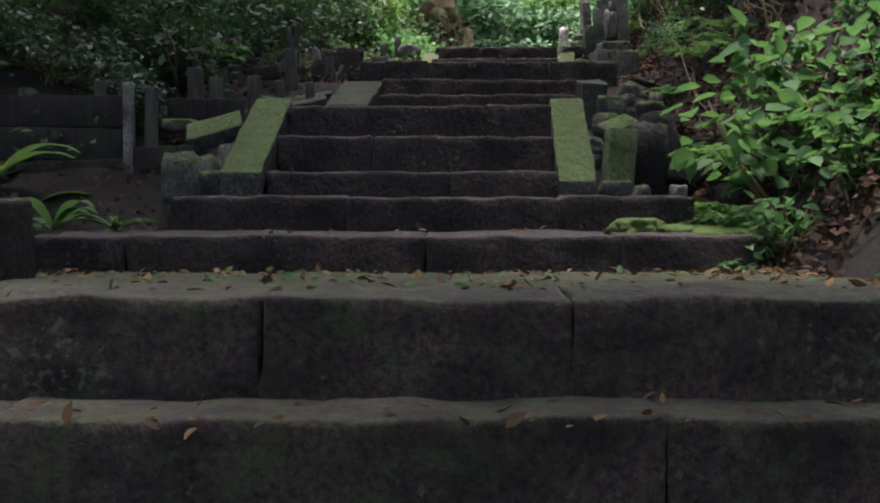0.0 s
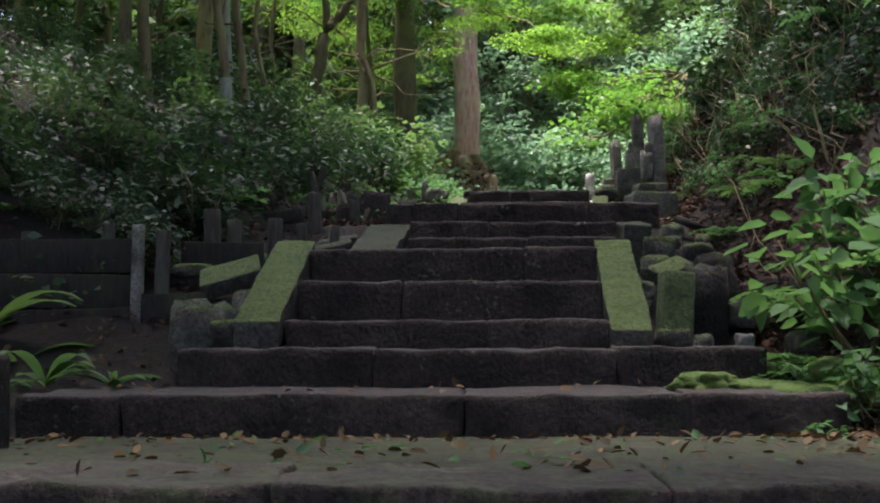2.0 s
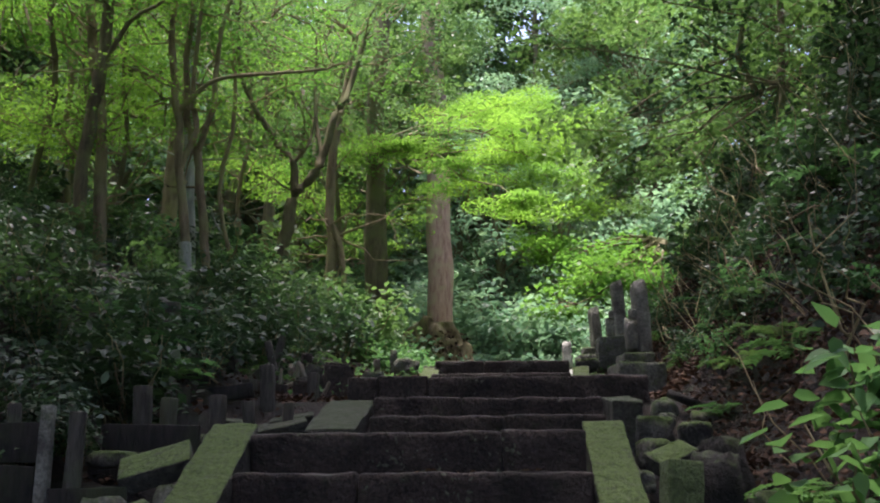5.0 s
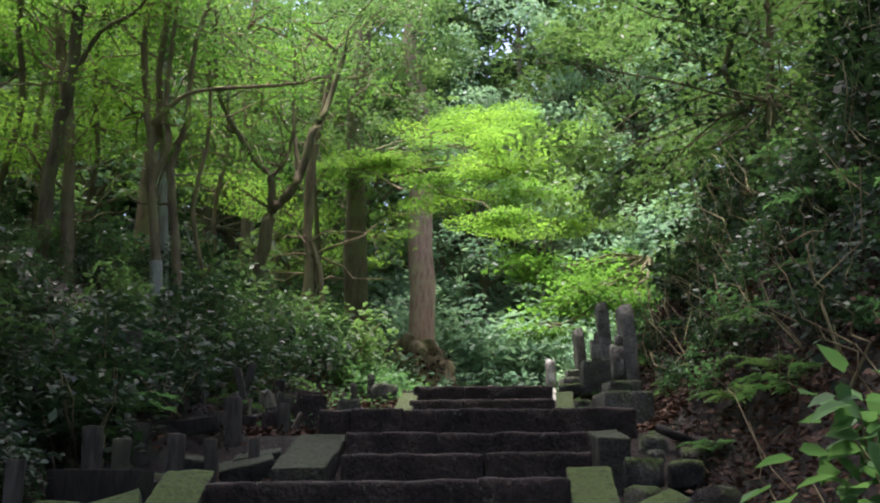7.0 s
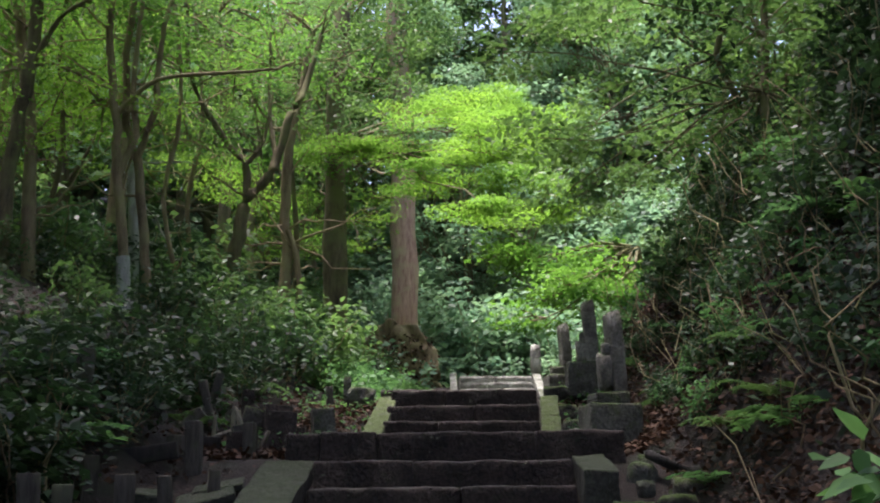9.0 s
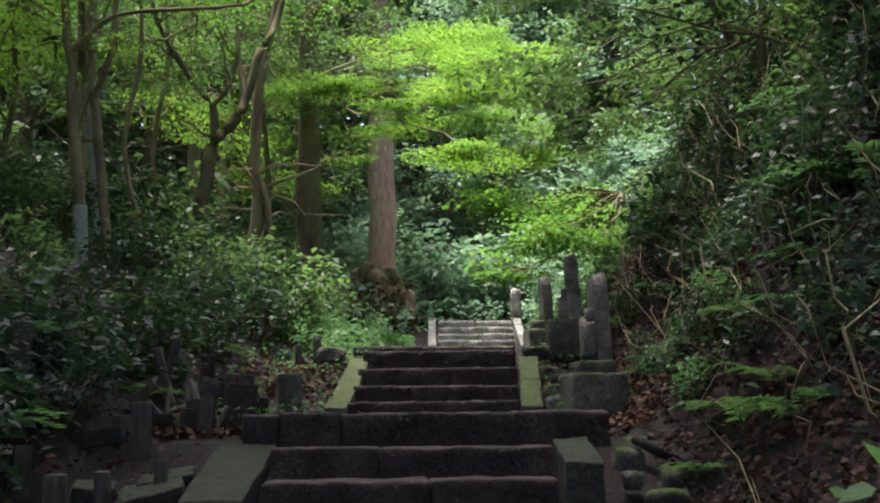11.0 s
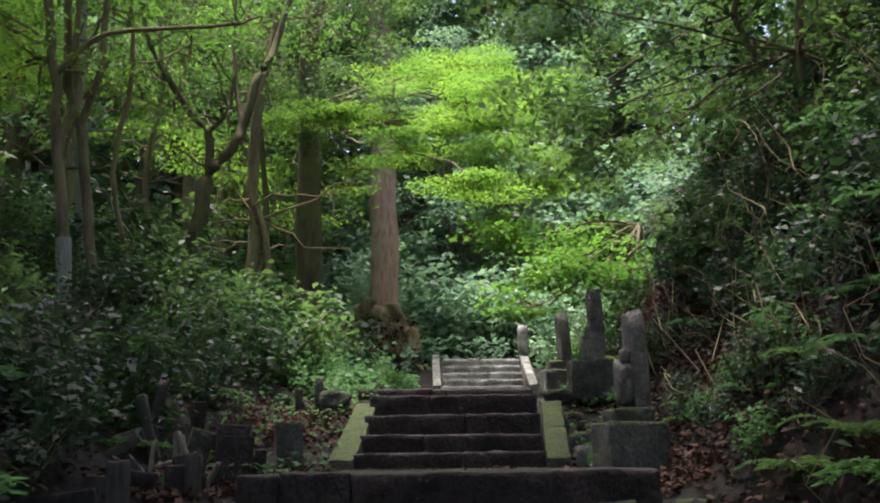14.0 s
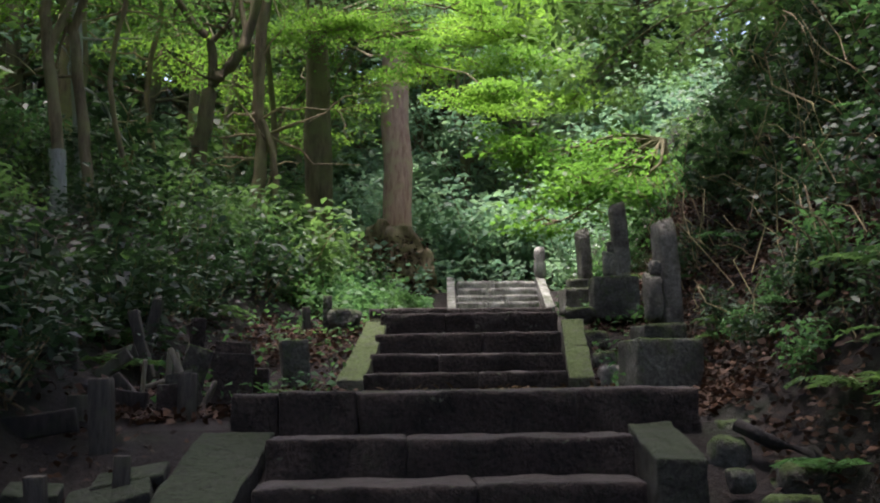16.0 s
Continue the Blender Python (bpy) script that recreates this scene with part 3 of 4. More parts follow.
for k, (lab, x, y, dx, h, r0, bark) in enumerate((
        ("tall pale brown tree deep in the wood", -5.2, 15.0, 0.1, 9.0, 0.2, BROWN), ("thin brown tree deep in the wood", -6.8, 13.5, 0.3, 8.0, 0.13, BARK),
        ("thin brown tree deep in the wood", -4.0, 19.0, 0.2, 9.0, 0.18, BARK), ("thin brown tree deep in the wood", -8.5, 17.5, 0.3, 9.0, 0.18, BROWN),
        ("thin young tree with a crooked stem", -2.95, 10.6, -0.3, 5.0, 0.045, BROWN), ("thin young tree with a crooked stem", -4.9, 10.4, 0.25, 5.2, 0.05, BARK),
        ("thin young tree with a crooked stem", -5.6, 9.0, 0.3, 5.5, 0.06, BARK), ("thin young tree with a crooked stem", -2.0, 15.2, 0.25, 6.0, 0.07, BARK),
        ("thin young tree with a crooked stem", -3.3, 14.0, -0.35, 6.0, 0.06, BROWN),
        ("thin young tree with a crooked stem", -6.0, 11.8, -0.2, 6.0, 0.07, BROWN))):
    z = float(lie(x, y))
    # here too L_SAP brightens the crowns by colour rather than light
    bank_tree(lab, bark, [([(x, y, z + 0.3), (x + dx * 0.9, y, z + h * 0.35), (x + dx * 0.3, y, z + h * 0.65), (x + dx, y, z + h)], r0, r0 * 0.5)],
              ((x - 1.5, x + 1.5), (y - 1.2, y + 1.4), (z + h * 0.45, z + h + 1.0)), 14, 1800 if r0 < 0.1 else 2800, 0.085, 700 + k, 9, 1.0, mat=L_SAP)

# bright maple sprays over the gully
def maple(x, y, h, seed, spread, n, zlo, label, mat=None, leaf=0.052, rad=1.0):
    rng = np.random.default_rng(seed)
    z = float(lie(x, y))
    runs = [limb((x, y, z - 0.2), (x + spread[0] * 0.04, y + 0.2, z + h * 0.7), 0.11, 0.06, rng, 8, 0.04)]
    tip = runs[0][0][-1]
    cs = []
    for k in range(16):
        end = np.array([x + spread[0] * rng.uniform(0.15, 1.1), y + spread[1] * (k / 7.5 - 1 + rng.normal(0, 0.15)), zlo + (z + h - zlo) * k / 15 + rng.normal(0, 0.15)])
        runs.append(limb(tip, end, 0.03, 0.008, rng, 7, 0.1))
        for q in range(7):
            cs.append(end + rng.normal(0, (0.6, 0.6, 0.10)) * rad)
    return tree(label, runs, BARK, cs, rng.uniform(0.45, 0.9, len(cs)) * rad, n, leaf, mat or L_MAPLE, seed, 0.14, 0.75, lean=0.25)


MAPLE = "bright green maple with level sprays over the gully"
# these bright leaves put light into the dim left wood by colour
GLOW = "bright green maple, its leaf colour lightening the wood behind the trunks"
maple(-1.35, 16.6, 6.9, 31, (3.9, 3.2), 56000, 5.75, MAPLE, None, 0.055, 0.85)
maple(-3.4, 23.5, 12.5, 37, (3.2, 2.4), 26000, 10.0, "tall maple standing behind the conifer", L_MID, 0.06)
maple(4.4, 13.2, 1.5, 33, (-1.9, 1.6), 7500, 3.7, "fresh green maple sapling behind the gravestones", L_SAP, 0.09, 0.75)
maple(-7.5, 14.0, 8.0, 34, (3.0, 2.5), 24000, 6.0, GLOW)
maple(-3.6, 21.5, 9.0, 35, (3.5, 2.0), 16000, 6.2, GLOW)
maple(-7.0, 10.2, 6.0, 38, (3.0, 2.0), 22000, 5.2, GLOW)
maple(-6.0, 18.0, 8.0, 39, (4.0, 2.0), 14000, 6.6, GLOW)
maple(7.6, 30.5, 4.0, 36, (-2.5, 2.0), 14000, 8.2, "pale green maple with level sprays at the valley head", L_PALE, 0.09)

# L_PALE lightens the shaded underside of this crown by colour
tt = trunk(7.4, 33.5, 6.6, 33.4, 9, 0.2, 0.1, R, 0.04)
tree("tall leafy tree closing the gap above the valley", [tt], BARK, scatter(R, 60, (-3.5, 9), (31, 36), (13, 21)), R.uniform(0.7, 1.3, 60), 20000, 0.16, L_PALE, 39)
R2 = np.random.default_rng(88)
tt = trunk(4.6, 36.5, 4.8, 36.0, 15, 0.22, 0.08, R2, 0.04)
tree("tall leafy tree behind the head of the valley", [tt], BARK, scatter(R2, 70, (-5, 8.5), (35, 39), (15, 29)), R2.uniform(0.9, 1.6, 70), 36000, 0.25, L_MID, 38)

# evergreens overhanging the right bank
for x, y, h, s in ((4.6, 7.2, 4.2, 41), (5.4, 9.8, 4.6, 42), (6.2, 5.0, 4.0, 43), (6.6, 13.2, 5.0, 44), (7.2, 8.5, 5.2, 45), (6.6, 2.4, 4.0, 46), (8.4, 12.0, 6, 47), (8.6, 17.0, 6, 48)):
    t = trunk(x, y, x - 0.4, y, h, 0.055, 0.03, R, 0.08)
    zb = t[0][0][2]
    cs = scatter(R, 40, (x - 3.2, x + 1.6), (y - 1.8, y + 1.8), (zb - 0.6, zb + h + 0.7))
    cs = cs[(cs[:, 2] > 4.2) | (cs[:, 0] - axis_x(cs[:, 1]) > 3.3)]
    # nearer crowns take the darker leaf colour in place of shade
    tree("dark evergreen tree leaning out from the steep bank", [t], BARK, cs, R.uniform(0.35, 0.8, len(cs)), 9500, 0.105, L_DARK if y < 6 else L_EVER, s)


# a closed wood further off, up the valley and round about
def forest_tree(seed, mat, n=2400, leaf=0.3):
    rng = np.random.default_rng(seed)
    top = tagged(new("tree"), "leafy broadleaf tree of the surrounding wood", "tree", "trees of the far wood")
    tr = limb((0, 0, -0.4), (0.2, 0.1, 7), 0.2, 0.07, rng, 8, 0.05)
    tubes("trunk", [tr], BARK, top, 8)
    cs = scatter(rng, 26, (-2.4, 2.4), (-2.4, 2.4), (1.6, 9.5))
    tubes("branchwork", [limb(tr[0][min(7, max(2, int(c[2] * 0.75)))], c, 0.05, 0.012, rng, 5, 0.1) for c in cs], BARK, top, 5)
    leaves("crown", clump_places(cs, rng.uniform(0.6, 1.3, 26), n, rng, 0.6), leaf, mat, top, rng)
    return top


firsts = [forest_tree(61, L_MID), forest_tree(62, L_PALE), forest_tree(63, L_MID)]
spots = []
for k in range(70):
    y = 24 + 30 * (k / 70) + R.uniform(-1, 1)
    x = R.uniform(-18, 20)
    if abs(x - 2.0) < 5.5 and y < 36:
        x += 11 if x > 2 else -11
    spots.append((x, y))
for k in range(30):
    spots.append((R.uniform(-18, 20), R.uniform(37, 50)))
for k in range(10):
    spots.append((R.uniform(-15, -5), R.uniform(25, 34)))
spots += [(-2.6, 27.0), (-4.2, 25.5), (-6.0, 29.0), (-9.0, 11.5), (-10.0, 15.5), (-7.8, 20.0), (-9.5, 23.0), (-5.6, 22.5), (-11.0, 26.5), (-1.6, 34.0), (-0.4, 38.5), (-3.4, 31.0)]
for k in range(20):
    spots.append((R.uniform(-22, -8.5), R.uniform(-8, 8)))
for k in range(10):
    spots.append((R.uniform(-24, -15), R.uniform(8, 24)))
for k in range(4):
    spots.append((R.uniform(-17, -12.5), R.uniform(17, 25)))
for k in range(24):
    spots.append((R.uniform(9.5, 22), R.uniform(-8, 24)))
# unseen trees behind the camera, added to hold skylight off the risers
for k in range(14):
    spots.append((R.uniform(-13, 13), R.uniform(-18, -10)))
for k, (x, y) in enumerate(spots):
    src = firsts[k % 3]
    m = pose(x, y, float(lie(x, y)) - 0.1, 0, 0, R.uniform(0, 360)) @ Matrix.Scale(R.uniform(0.8, 1.25), 4)
    if k < 3:
        src.matrix_basis = m
    else:
        copy_thing(src, m).matrix_basis = m

for x, y, c in ((2.4, 30.0, 0.85), (4.4, 29.0, 0.75), (0.9, 31.5, 0.95), (6.0, 31.0, 0.9)):
    m = pose(x, y, float(lie(x, y)) - 0.1, 0, 0, x * 70) @ Matrix.Scale(c, 4)
    copy_thing(firsts[1], m).matrix_basis = m

for x, y, c in ((3.2, 41.0, 1.75), (6.2, 42.0, 1.7), (0.2, 42.5, 1.75)):
    m = pose(x, y, float(lie(x, y)) - 0.1, 0, 0, x * 50) @ Matrix.Scale(c, 4)
    copy_thing(firsts[0], m).matrix_basis = m

# unseen tall canopy added over the lower stairs to shade them
def shading_tree(x, y, h, reach, seed, start=0.0):
    t = trunk(x, y, x + reach * 0.3, y, h, 0.25, 0.12, R, 0.04)
    zb = t[0][0][2]
    rng = np.random.default_rng(seed)
    cs = scatter(rng, 34, (min(x + start, x + reach) - 1.0, max(x + start, x + reach) + 1.0), (y - 2.4, y + 2.4), (zb + h - 2.0, zb + h + 2.0))
    tree("tall out-of-view tree added to shade the stairs", [t], BARK, cs, rng.uniform(1.0, 1.8, 34), 2100 if start else 3600, 0.34, L_DARK, seed, 0.45)


for k, y in enumerate((-8.5, -5.5, -2.5, 0.5, 3.2, 6.2)):
    shading_tree(-8.2 + 0.4 * math.sin(k * 3), y, 9.5, 8.2, 80 + k, 4.2 if k > 3 else 0.0)
    if k not in (2, 4, 5):
        shading_tree(11.5 + 0.4 * math.sin(k * 5), y + 1.0, 7.0, -10.4, 90 + k)


# ---- shrubs and herbs ----
def shrub(label, seed, mat, n, leaf, radius, height, wide=0.5, stems=9, droop=0.25, broad=False):
    rng = np.random.default_rng(seed)
    top = tagged(new("shrub"), label, "shrub", "undergrowth shrubs")
    runs, tips = [], []
    for k in range(stems):
        a = rng.uniform(0, 6.28)
        r = radius * rng.uniform(0.2, 0.9)
        end = np.array([math.cos(a) * r, math.sin(a) * r, height * rng.uniform(0.45, 1.0)])
        p, q = limb((rng.normal(0, 0.06), rng.normal(0, 0.06), -0.12), end, 0.012, 0.004, rng, 6, 0.15)
        runs.append((p, q))
        tips += [p[3], p[4], p[5], p[5]]
    tubes("stemwork", runs, BROWN, top, 4)
    places = clump_places(np.array(tips), np.full(len(tips), radius * 0.42), n, rng, 0.8)
    places[:, 2] = np.maximum(places[:, 2], 0.03)
    leaves("foliage", places, leaf, mat, top, rng, wide, droop, broad=broad)
    return top


def fern(label, seed, mat, fronds, length, category="fern"):
    """Arching fronds with paired leaflets."""
    rng = np.random.default_rng(seed)
    top = tagged(new("fern"), label, category, "ferns on the banks")
    stalks, where, aims = [], [], []
    for k in range(fronds):
        a = 6.28 * k / fronds + rng.normal(0, 0.3)
        out = np.array([math.cos(a), math.sin(a), 0])
        side = np.array([-math.sin(a), math.cos(a), 0])
        far = length * rng.uniform(0.7, 1.1)
        t = np.linspace(0, 1, 14)
        p = out * (t * far)[:, None] + np.array([0, 0, 1]) * (far * (0.9 * t - 0.75 * t * t))[:, None]
        stalks.append((p, np.linspace(0.006, 0.002, 14)))
        for i in range(2, 14):
            for sgn in (-1, 1):
                for q in (0, 0.5):
                    where.append(p[i] * (1 - q) + p[i - 1] * q)
                    aims.append((side * sgn + out * 0.45) * 2.2)
    tubes("stalkwork", stalks, mat, top, 4)
    leaves("fronds", np.array(where), length * 0.2, mat, top, rng, 0.24, 0.05, 0.2, np.array(aims))
    return top


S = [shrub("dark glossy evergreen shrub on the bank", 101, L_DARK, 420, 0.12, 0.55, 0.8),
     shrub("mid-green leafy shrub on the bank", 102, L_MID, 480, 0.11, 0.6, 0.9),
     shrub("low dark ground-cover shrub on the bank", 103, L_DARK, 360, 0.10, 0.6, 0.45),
     shrub("fresh green leafy shrub beside the path", 104, L_HERB, 420, 0.11, 0.5, 0.7),
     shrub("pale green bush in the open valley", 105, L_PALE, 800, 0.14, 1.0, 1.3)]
F = [fern("green fern with arching fronds", 111, L_HERB, 9, 0.55), fern("dark green fern with arching fronds", 112, L_MID, 8, 0.45)]
H = shrub("broad-leaved green herb on the bank", 121, L_HERB, 200, 0.118, 0.45, 0.58, 0.7, 11, 0.3, True)
used = set()


def plant(src, x, y, scale=1.0, lift=0.0):
    m = pose(x, y, float(lie(x, y)) + lift, R.uniform(-8, 8), R.uniform(-8, 8), R.uniform(0, 360)) @ Matrix.Scale(scale, 4)
    if src.name in used:
        copy_thing(src, m).matrix_basis = m
    else:
        used.add(src.name)
        src.matrix_basis = m


for k in range(55):      # left bank
    y = R.uniform(0.5, 20)
    d = -R.uniform(2.7, 7.5) if y < 9 else -R.uniform(1.9, 8)
    plant(S[int(R.choice([0, 1, 2, 0, 1]))], d + float(axis_x(y)), y, R.uniform(0.6, 0.95))
for k in range(55):      # right bank
    y = R.uniform(-0.5, 18)
    d = R.uniform(2.6, 6.2)
    plant(S[int(R.choice([0, 2, 1, 2]))], d + float(axis_x(y)), y, R.uniform(0.7, 1.2))
for k in range(36):      # understorey behind the left trunks
    y = R.uniform(11, 25)
    plant(S[int(R.choice([0, 1, 0, 0]))], float(axis_x(y)) - R.uniform(3.2, 11), y, R.uniform(1.2, 2.1))
for k in range(34):      # leafy growth between the trunks
    y = R.uniform(9.5, 18)
    plant(S[(1, 3, 1, 0)[k % 4]], float(axis_x(y)) - R.uniform(2.0, 6.0), y, R.uniform(0.8, 1.35))
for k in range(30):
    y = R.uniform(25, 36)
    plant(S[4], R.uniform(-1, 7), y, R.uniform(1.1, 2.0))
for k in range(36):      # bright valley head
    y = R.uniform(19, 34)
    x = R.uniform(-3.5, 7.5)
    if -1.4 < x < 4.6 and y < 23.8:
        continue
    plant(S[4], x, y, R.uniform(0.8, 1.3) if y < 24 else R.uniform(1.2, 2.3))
for k in range(20):      # beside the upper stairs
    y = R.uniform(8.5, 19)
    plant(S[3], float(axis_x(y)) - R.uniform(1.4, 2.8), y, R.uniform(0.5, 0.8))
for x, y, s in ((2.05, -0.6, 1.15), (2.3, -0.2, 1.2), (2.15, -1.5, 0.7), (1.9, -1.1, 0.55), (2.4, -1.2, 0.9), (2.7, -0.5, 0.75)):
    plant(H, x, y, s)
for x, y, c in ((1.98, -0.25, 0.8), (1.9, -0.6, 0.7), (2.15, 0.15, 0.9), (1.75, -1.0, 0.5), (2.3, -0.8, 0.9), (2.0, 0.0, 0.9), (1.95, -0.45, 0.9), (2.2, -1.4, 0.7), (2.1, 0.4, 0.8)):
    plant(F[0], x, y, c)
for k in range(34):      # thick dark growth on the steep upper bank
    y = R.uniform(0.5, 9)
    plant(S[int(R.choice([0, 2, 0]))], float(axis_x(y)) + R.uniform(2.7, 4.4), y, R.uniform(0.6, 0.95))
for x, y, s in ((2.95, 2.2, 0.35), (3.2, 3.0, 0.5), (3.45, 4.0, 0.5), (2.75, 1.2, 0.35), (3.5, 5.6, 0.5), (3.0, 4.6, 0.4)):
    plant(H, x, y, s)
for k in range(16):
    y = R.uniform(0.5, 10)
    plant(F[k % 2], float(axis_x(y)) + R.uniform(2.0, 3.6), y, R.uniform(0.6, 1.1))
for k in range(16):
    y = R.uniform(2.0, 9)
    plant(F[k % 2], float(axis_x(y)) - R.uniform(2.1, 3.6), y, R.uniform(0.6, 1.1))


for k in range(17):      # dense dark bushes along the foot of the left bank
    y = 2.2 + 0.45 * k
    plant(S[int(R.choice([0, 2, 0]))], float(axis_x(y)) - 2.55 + R.normal(0, 0.2), y, R.uniform(0.75, 1.05))
for k in range(12):
    plant((F[1], S[2], S[0])[k % 3], -2.05 - 0.15 * k, R.uniform(0.95, 1.25), R.uniform(0.4, 0.6))
for k in range(26):      # growth behind the old fence
    y = R.uniform(1.0, 3.2)
    plant((S[2], S[0], F[1], S[2])[k % 4], R.uniform(-4.2, -2.0), y, R.uniform(0.4, 0.7))
for k in range(20):
    y = R.uniform(1.0, 12)
    plant(S[int(R.choice([0, 1, 2]))], float(axis_x(y)) - R.uniform(2.9, 5.5), y, R.uniform(0.55, 0.85))


for k in range(40):      # sparse plants on the bare foot of the right bank
    y = R.uniform(2.5, 11)
    plant((S[2], S[3], F[0], S[0], F[1])[k % 5], float(axis_x(y)) + R.uniform(1.9, 3.3), y, R.uniform(0.35, 0.65))


def carpet(name, label, category, n, y0, y1, d0, d1, size, mat, seed, lift=0.03, wide=0.6, lean=0.5, power=1.0, cover=-0.6):
    """Countless small leaves lying along the slope of the ground."""
    rng = np.random.default_rng(seed)
    y = rng.uniform(y0, y1, n)
    x = axis_x(y) + d0 + (d1 - d0) * rng.uniform(0, 1, n) ** power
    keep = np.sin(x * 3.1 + np.sin(y * 2.3) * 2) + np.sin(y * 2.7 + x) + rng.normal(0, 0.8, n) > cover
    keep &= ~((y > 17) & (y < 22.6) & (x > 1.0) & (x < 4.0))
    x, y = x[keep], y[keep]
    e = 0.05
    up = unit(np.stack([(lie(x - e, y) - lie(x + e, y)) / (2 * e), (lie(x, y - e) - lie(x, y + e)) / (2 * e), np.ones(len(x))], 1))
    p = np.stack([x, y, lie(x, y)], 1) + up * (0.02 + rng.uniform(0, lift, (len(x), 1)))
    ob = leaves(name, p, size, mat, None, rng, wide, 0.1, lean, None, up)
    return tagged(ob, label, category, kind="stuff")


carpet("leaf_litter", "brown fallen leaves covering the steep bank", "leaf litter", 60000, -2, 14, 1.7, 5.5, 0.055, L_DRY, 301, 0.08, cover=-1.8)
carpet("leaf_litter", "brown fallen leaves under the left bushes", "leaf litter", 18000, -2, 14, -1.2, -7, 0.055, L_DRY, 302, 0.06)
carpet("leaf_litter", "fallen leaves and crumbs beside the narrow steps", "leaf litter", 6000, 4, 9, -0.85, -2.0, 0.06, L_DRY, 311, 0.05)
carpet("leaf_litter", "fallen leaves and crumbs beside the narrow steps", "leaf litter", 4000, 4, 9.5, 1.12, 1.9, 0.06, L_DRY, 312, 0.05)
carpet("ground_cover", "small herbs between the graves", "ground cover", 700, 4.5, 9.5, -0.9, -2.1, 0.07, L_HERB, 313, 0.2)
carpet("ground_cover", "small herbs between the graves", "ground cover", 900, 5.5, 9.5, 1.15, 1.9, 0.07, L_HERB, 314, 0.2)
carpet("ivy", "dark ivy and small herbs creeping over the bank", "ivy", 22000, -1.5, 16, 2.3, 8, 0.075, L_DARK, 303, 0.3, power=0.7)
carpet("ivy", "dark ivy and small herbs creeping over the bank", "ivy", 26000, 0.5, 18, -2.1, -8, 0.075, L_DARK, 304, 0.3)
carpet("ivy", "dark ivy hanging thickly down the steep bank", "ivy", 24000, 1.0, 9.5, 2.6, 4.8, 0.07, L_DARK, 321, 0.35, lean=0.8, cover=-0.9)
carpet("ground_cover", "fresh green herbs along the upper path", "ground cover", 16000, 8.5, 20, -1.2, -3.5, 0.085, L_HERB, 305, 0.4)
carpet("ground_cover", "fresh green herbs along the upper path", "ground cover", 9000, 11, 22, 1.2, 3.2, 0.085, L_HERB, 306, 0.4)
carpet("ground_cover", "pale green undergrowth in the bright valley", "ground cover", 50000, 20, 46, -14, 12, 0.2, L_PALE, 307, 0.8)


def bank_twigs(n, seed):
    rng = np.random.default_rng(seed)
    runs = []
    for k in range(n):
        y = rng.uniform(0.5, 9)
        x = float(axis_x(y)) + rng.uniform(2.0, 4.5)
        z = float(lie(x, y))
        end = np.array([x - rng.uniform(0.0, 0.6), y + rng.normal(0, 0.45), z + rng.uniform(0.2, 1.3)])
        runs.append(limb((x, y, z - 0.1), end, rng.uniform(0.005, 0.013), 0.003, rng, 8, 0.24))
    return tagged(tubes("stemwork", runs, BROWN, None, 5), "bare brown twigs sticking out of the bank", "twigs", kind="stuff")


bank_twigs(190, 41)


# ---- gravestones ----
def stele(label, x, y, base_z, block, plinth, slab, turn, seed, figure=0.0, mat=None):
    """A slab grave marker seen edge-on, on a squared base. block, plinth, slab: width, depth and height of each."""
    top = tagged(new("grave_marker"), label, "gravestone")
    top.location = (x, y, base_z)
    top.rotation_euler = (0, 0, radians(turn))
    part("base", rough_box(*block, seed, 0.06), GRAVE, top)
    z = block[2] - 0.005
    if plinth:
        b2 = part("plinth", rough_box(*plinth, seed + 1, 0.06), GRAVE, top)
        b2.location = (0, 0, z)
        z += plinth[2] - 0.005
    h = slab[2]
    bm = rough_box(*slab, seed + 2, 0.05, 0.006, 0.025)
    for v in bm.verts:
        f = v.co.z / h
        if f > 0.86:
            v.co.y *= 1 - 2.2 * (f - 0.86)
            v.co.x *= 1 - 0.8 * (f - 0.86)
            v.co.z += 0.35 * v.co.x
        v.co.x -= 0.035 * f * f
    s = part("slab", bm, mat or STELE, top)
    s.location = (0.09, 0, z)
    if figure:
        bm = boulder(0.065, 0.085, figure * 0.40, seed + 3, 3, 0.3)
        hd = boulder(0.042, 0.045, 0.055, seed + 4, 3, 0.15)
        me = bpy.data.meshes.new("head")
        hd.to_mesh(me)
        hd.free()
        start = len(bm.verts)
        bm.from_mesh(me)
        bm.verts.ensure_lookup_table()
        for v in bm.verts[start:]:
            v.co.z += figure * 0.45 + 0.02
            v.co.x += 0.02
        f = part("carving", bm, STELE, top, "worn carved relief")
        f.location = (-0.035, -0.02, z + figure * 0.44)
    return top


stele("mossy slab gravestone with a worn carving on a square base", 2.12, 5.45, 1.27, (0.48, 0.44, 0.36), (0.32, 0.3, 0.11), (0.13, 0.22, 0.76), 6, 201, 0.44)
stele("mossy slab gravestone with a worn carving on a broad base", 2.44, 8.45, 1.97, (0.46, 0.42, 0.42), None, (0.15, 0.26, 0.76), -4, 211, 0.34)
stele("narrow dark slab gravestone on a stepped base", 2.46, 10.6, 2.18, (0.42, 0.4, 0.30), (0.26, 0.26, 0.13), (0.14, 0.26, 0.62), 3, 221, 0.0, GRAVE)


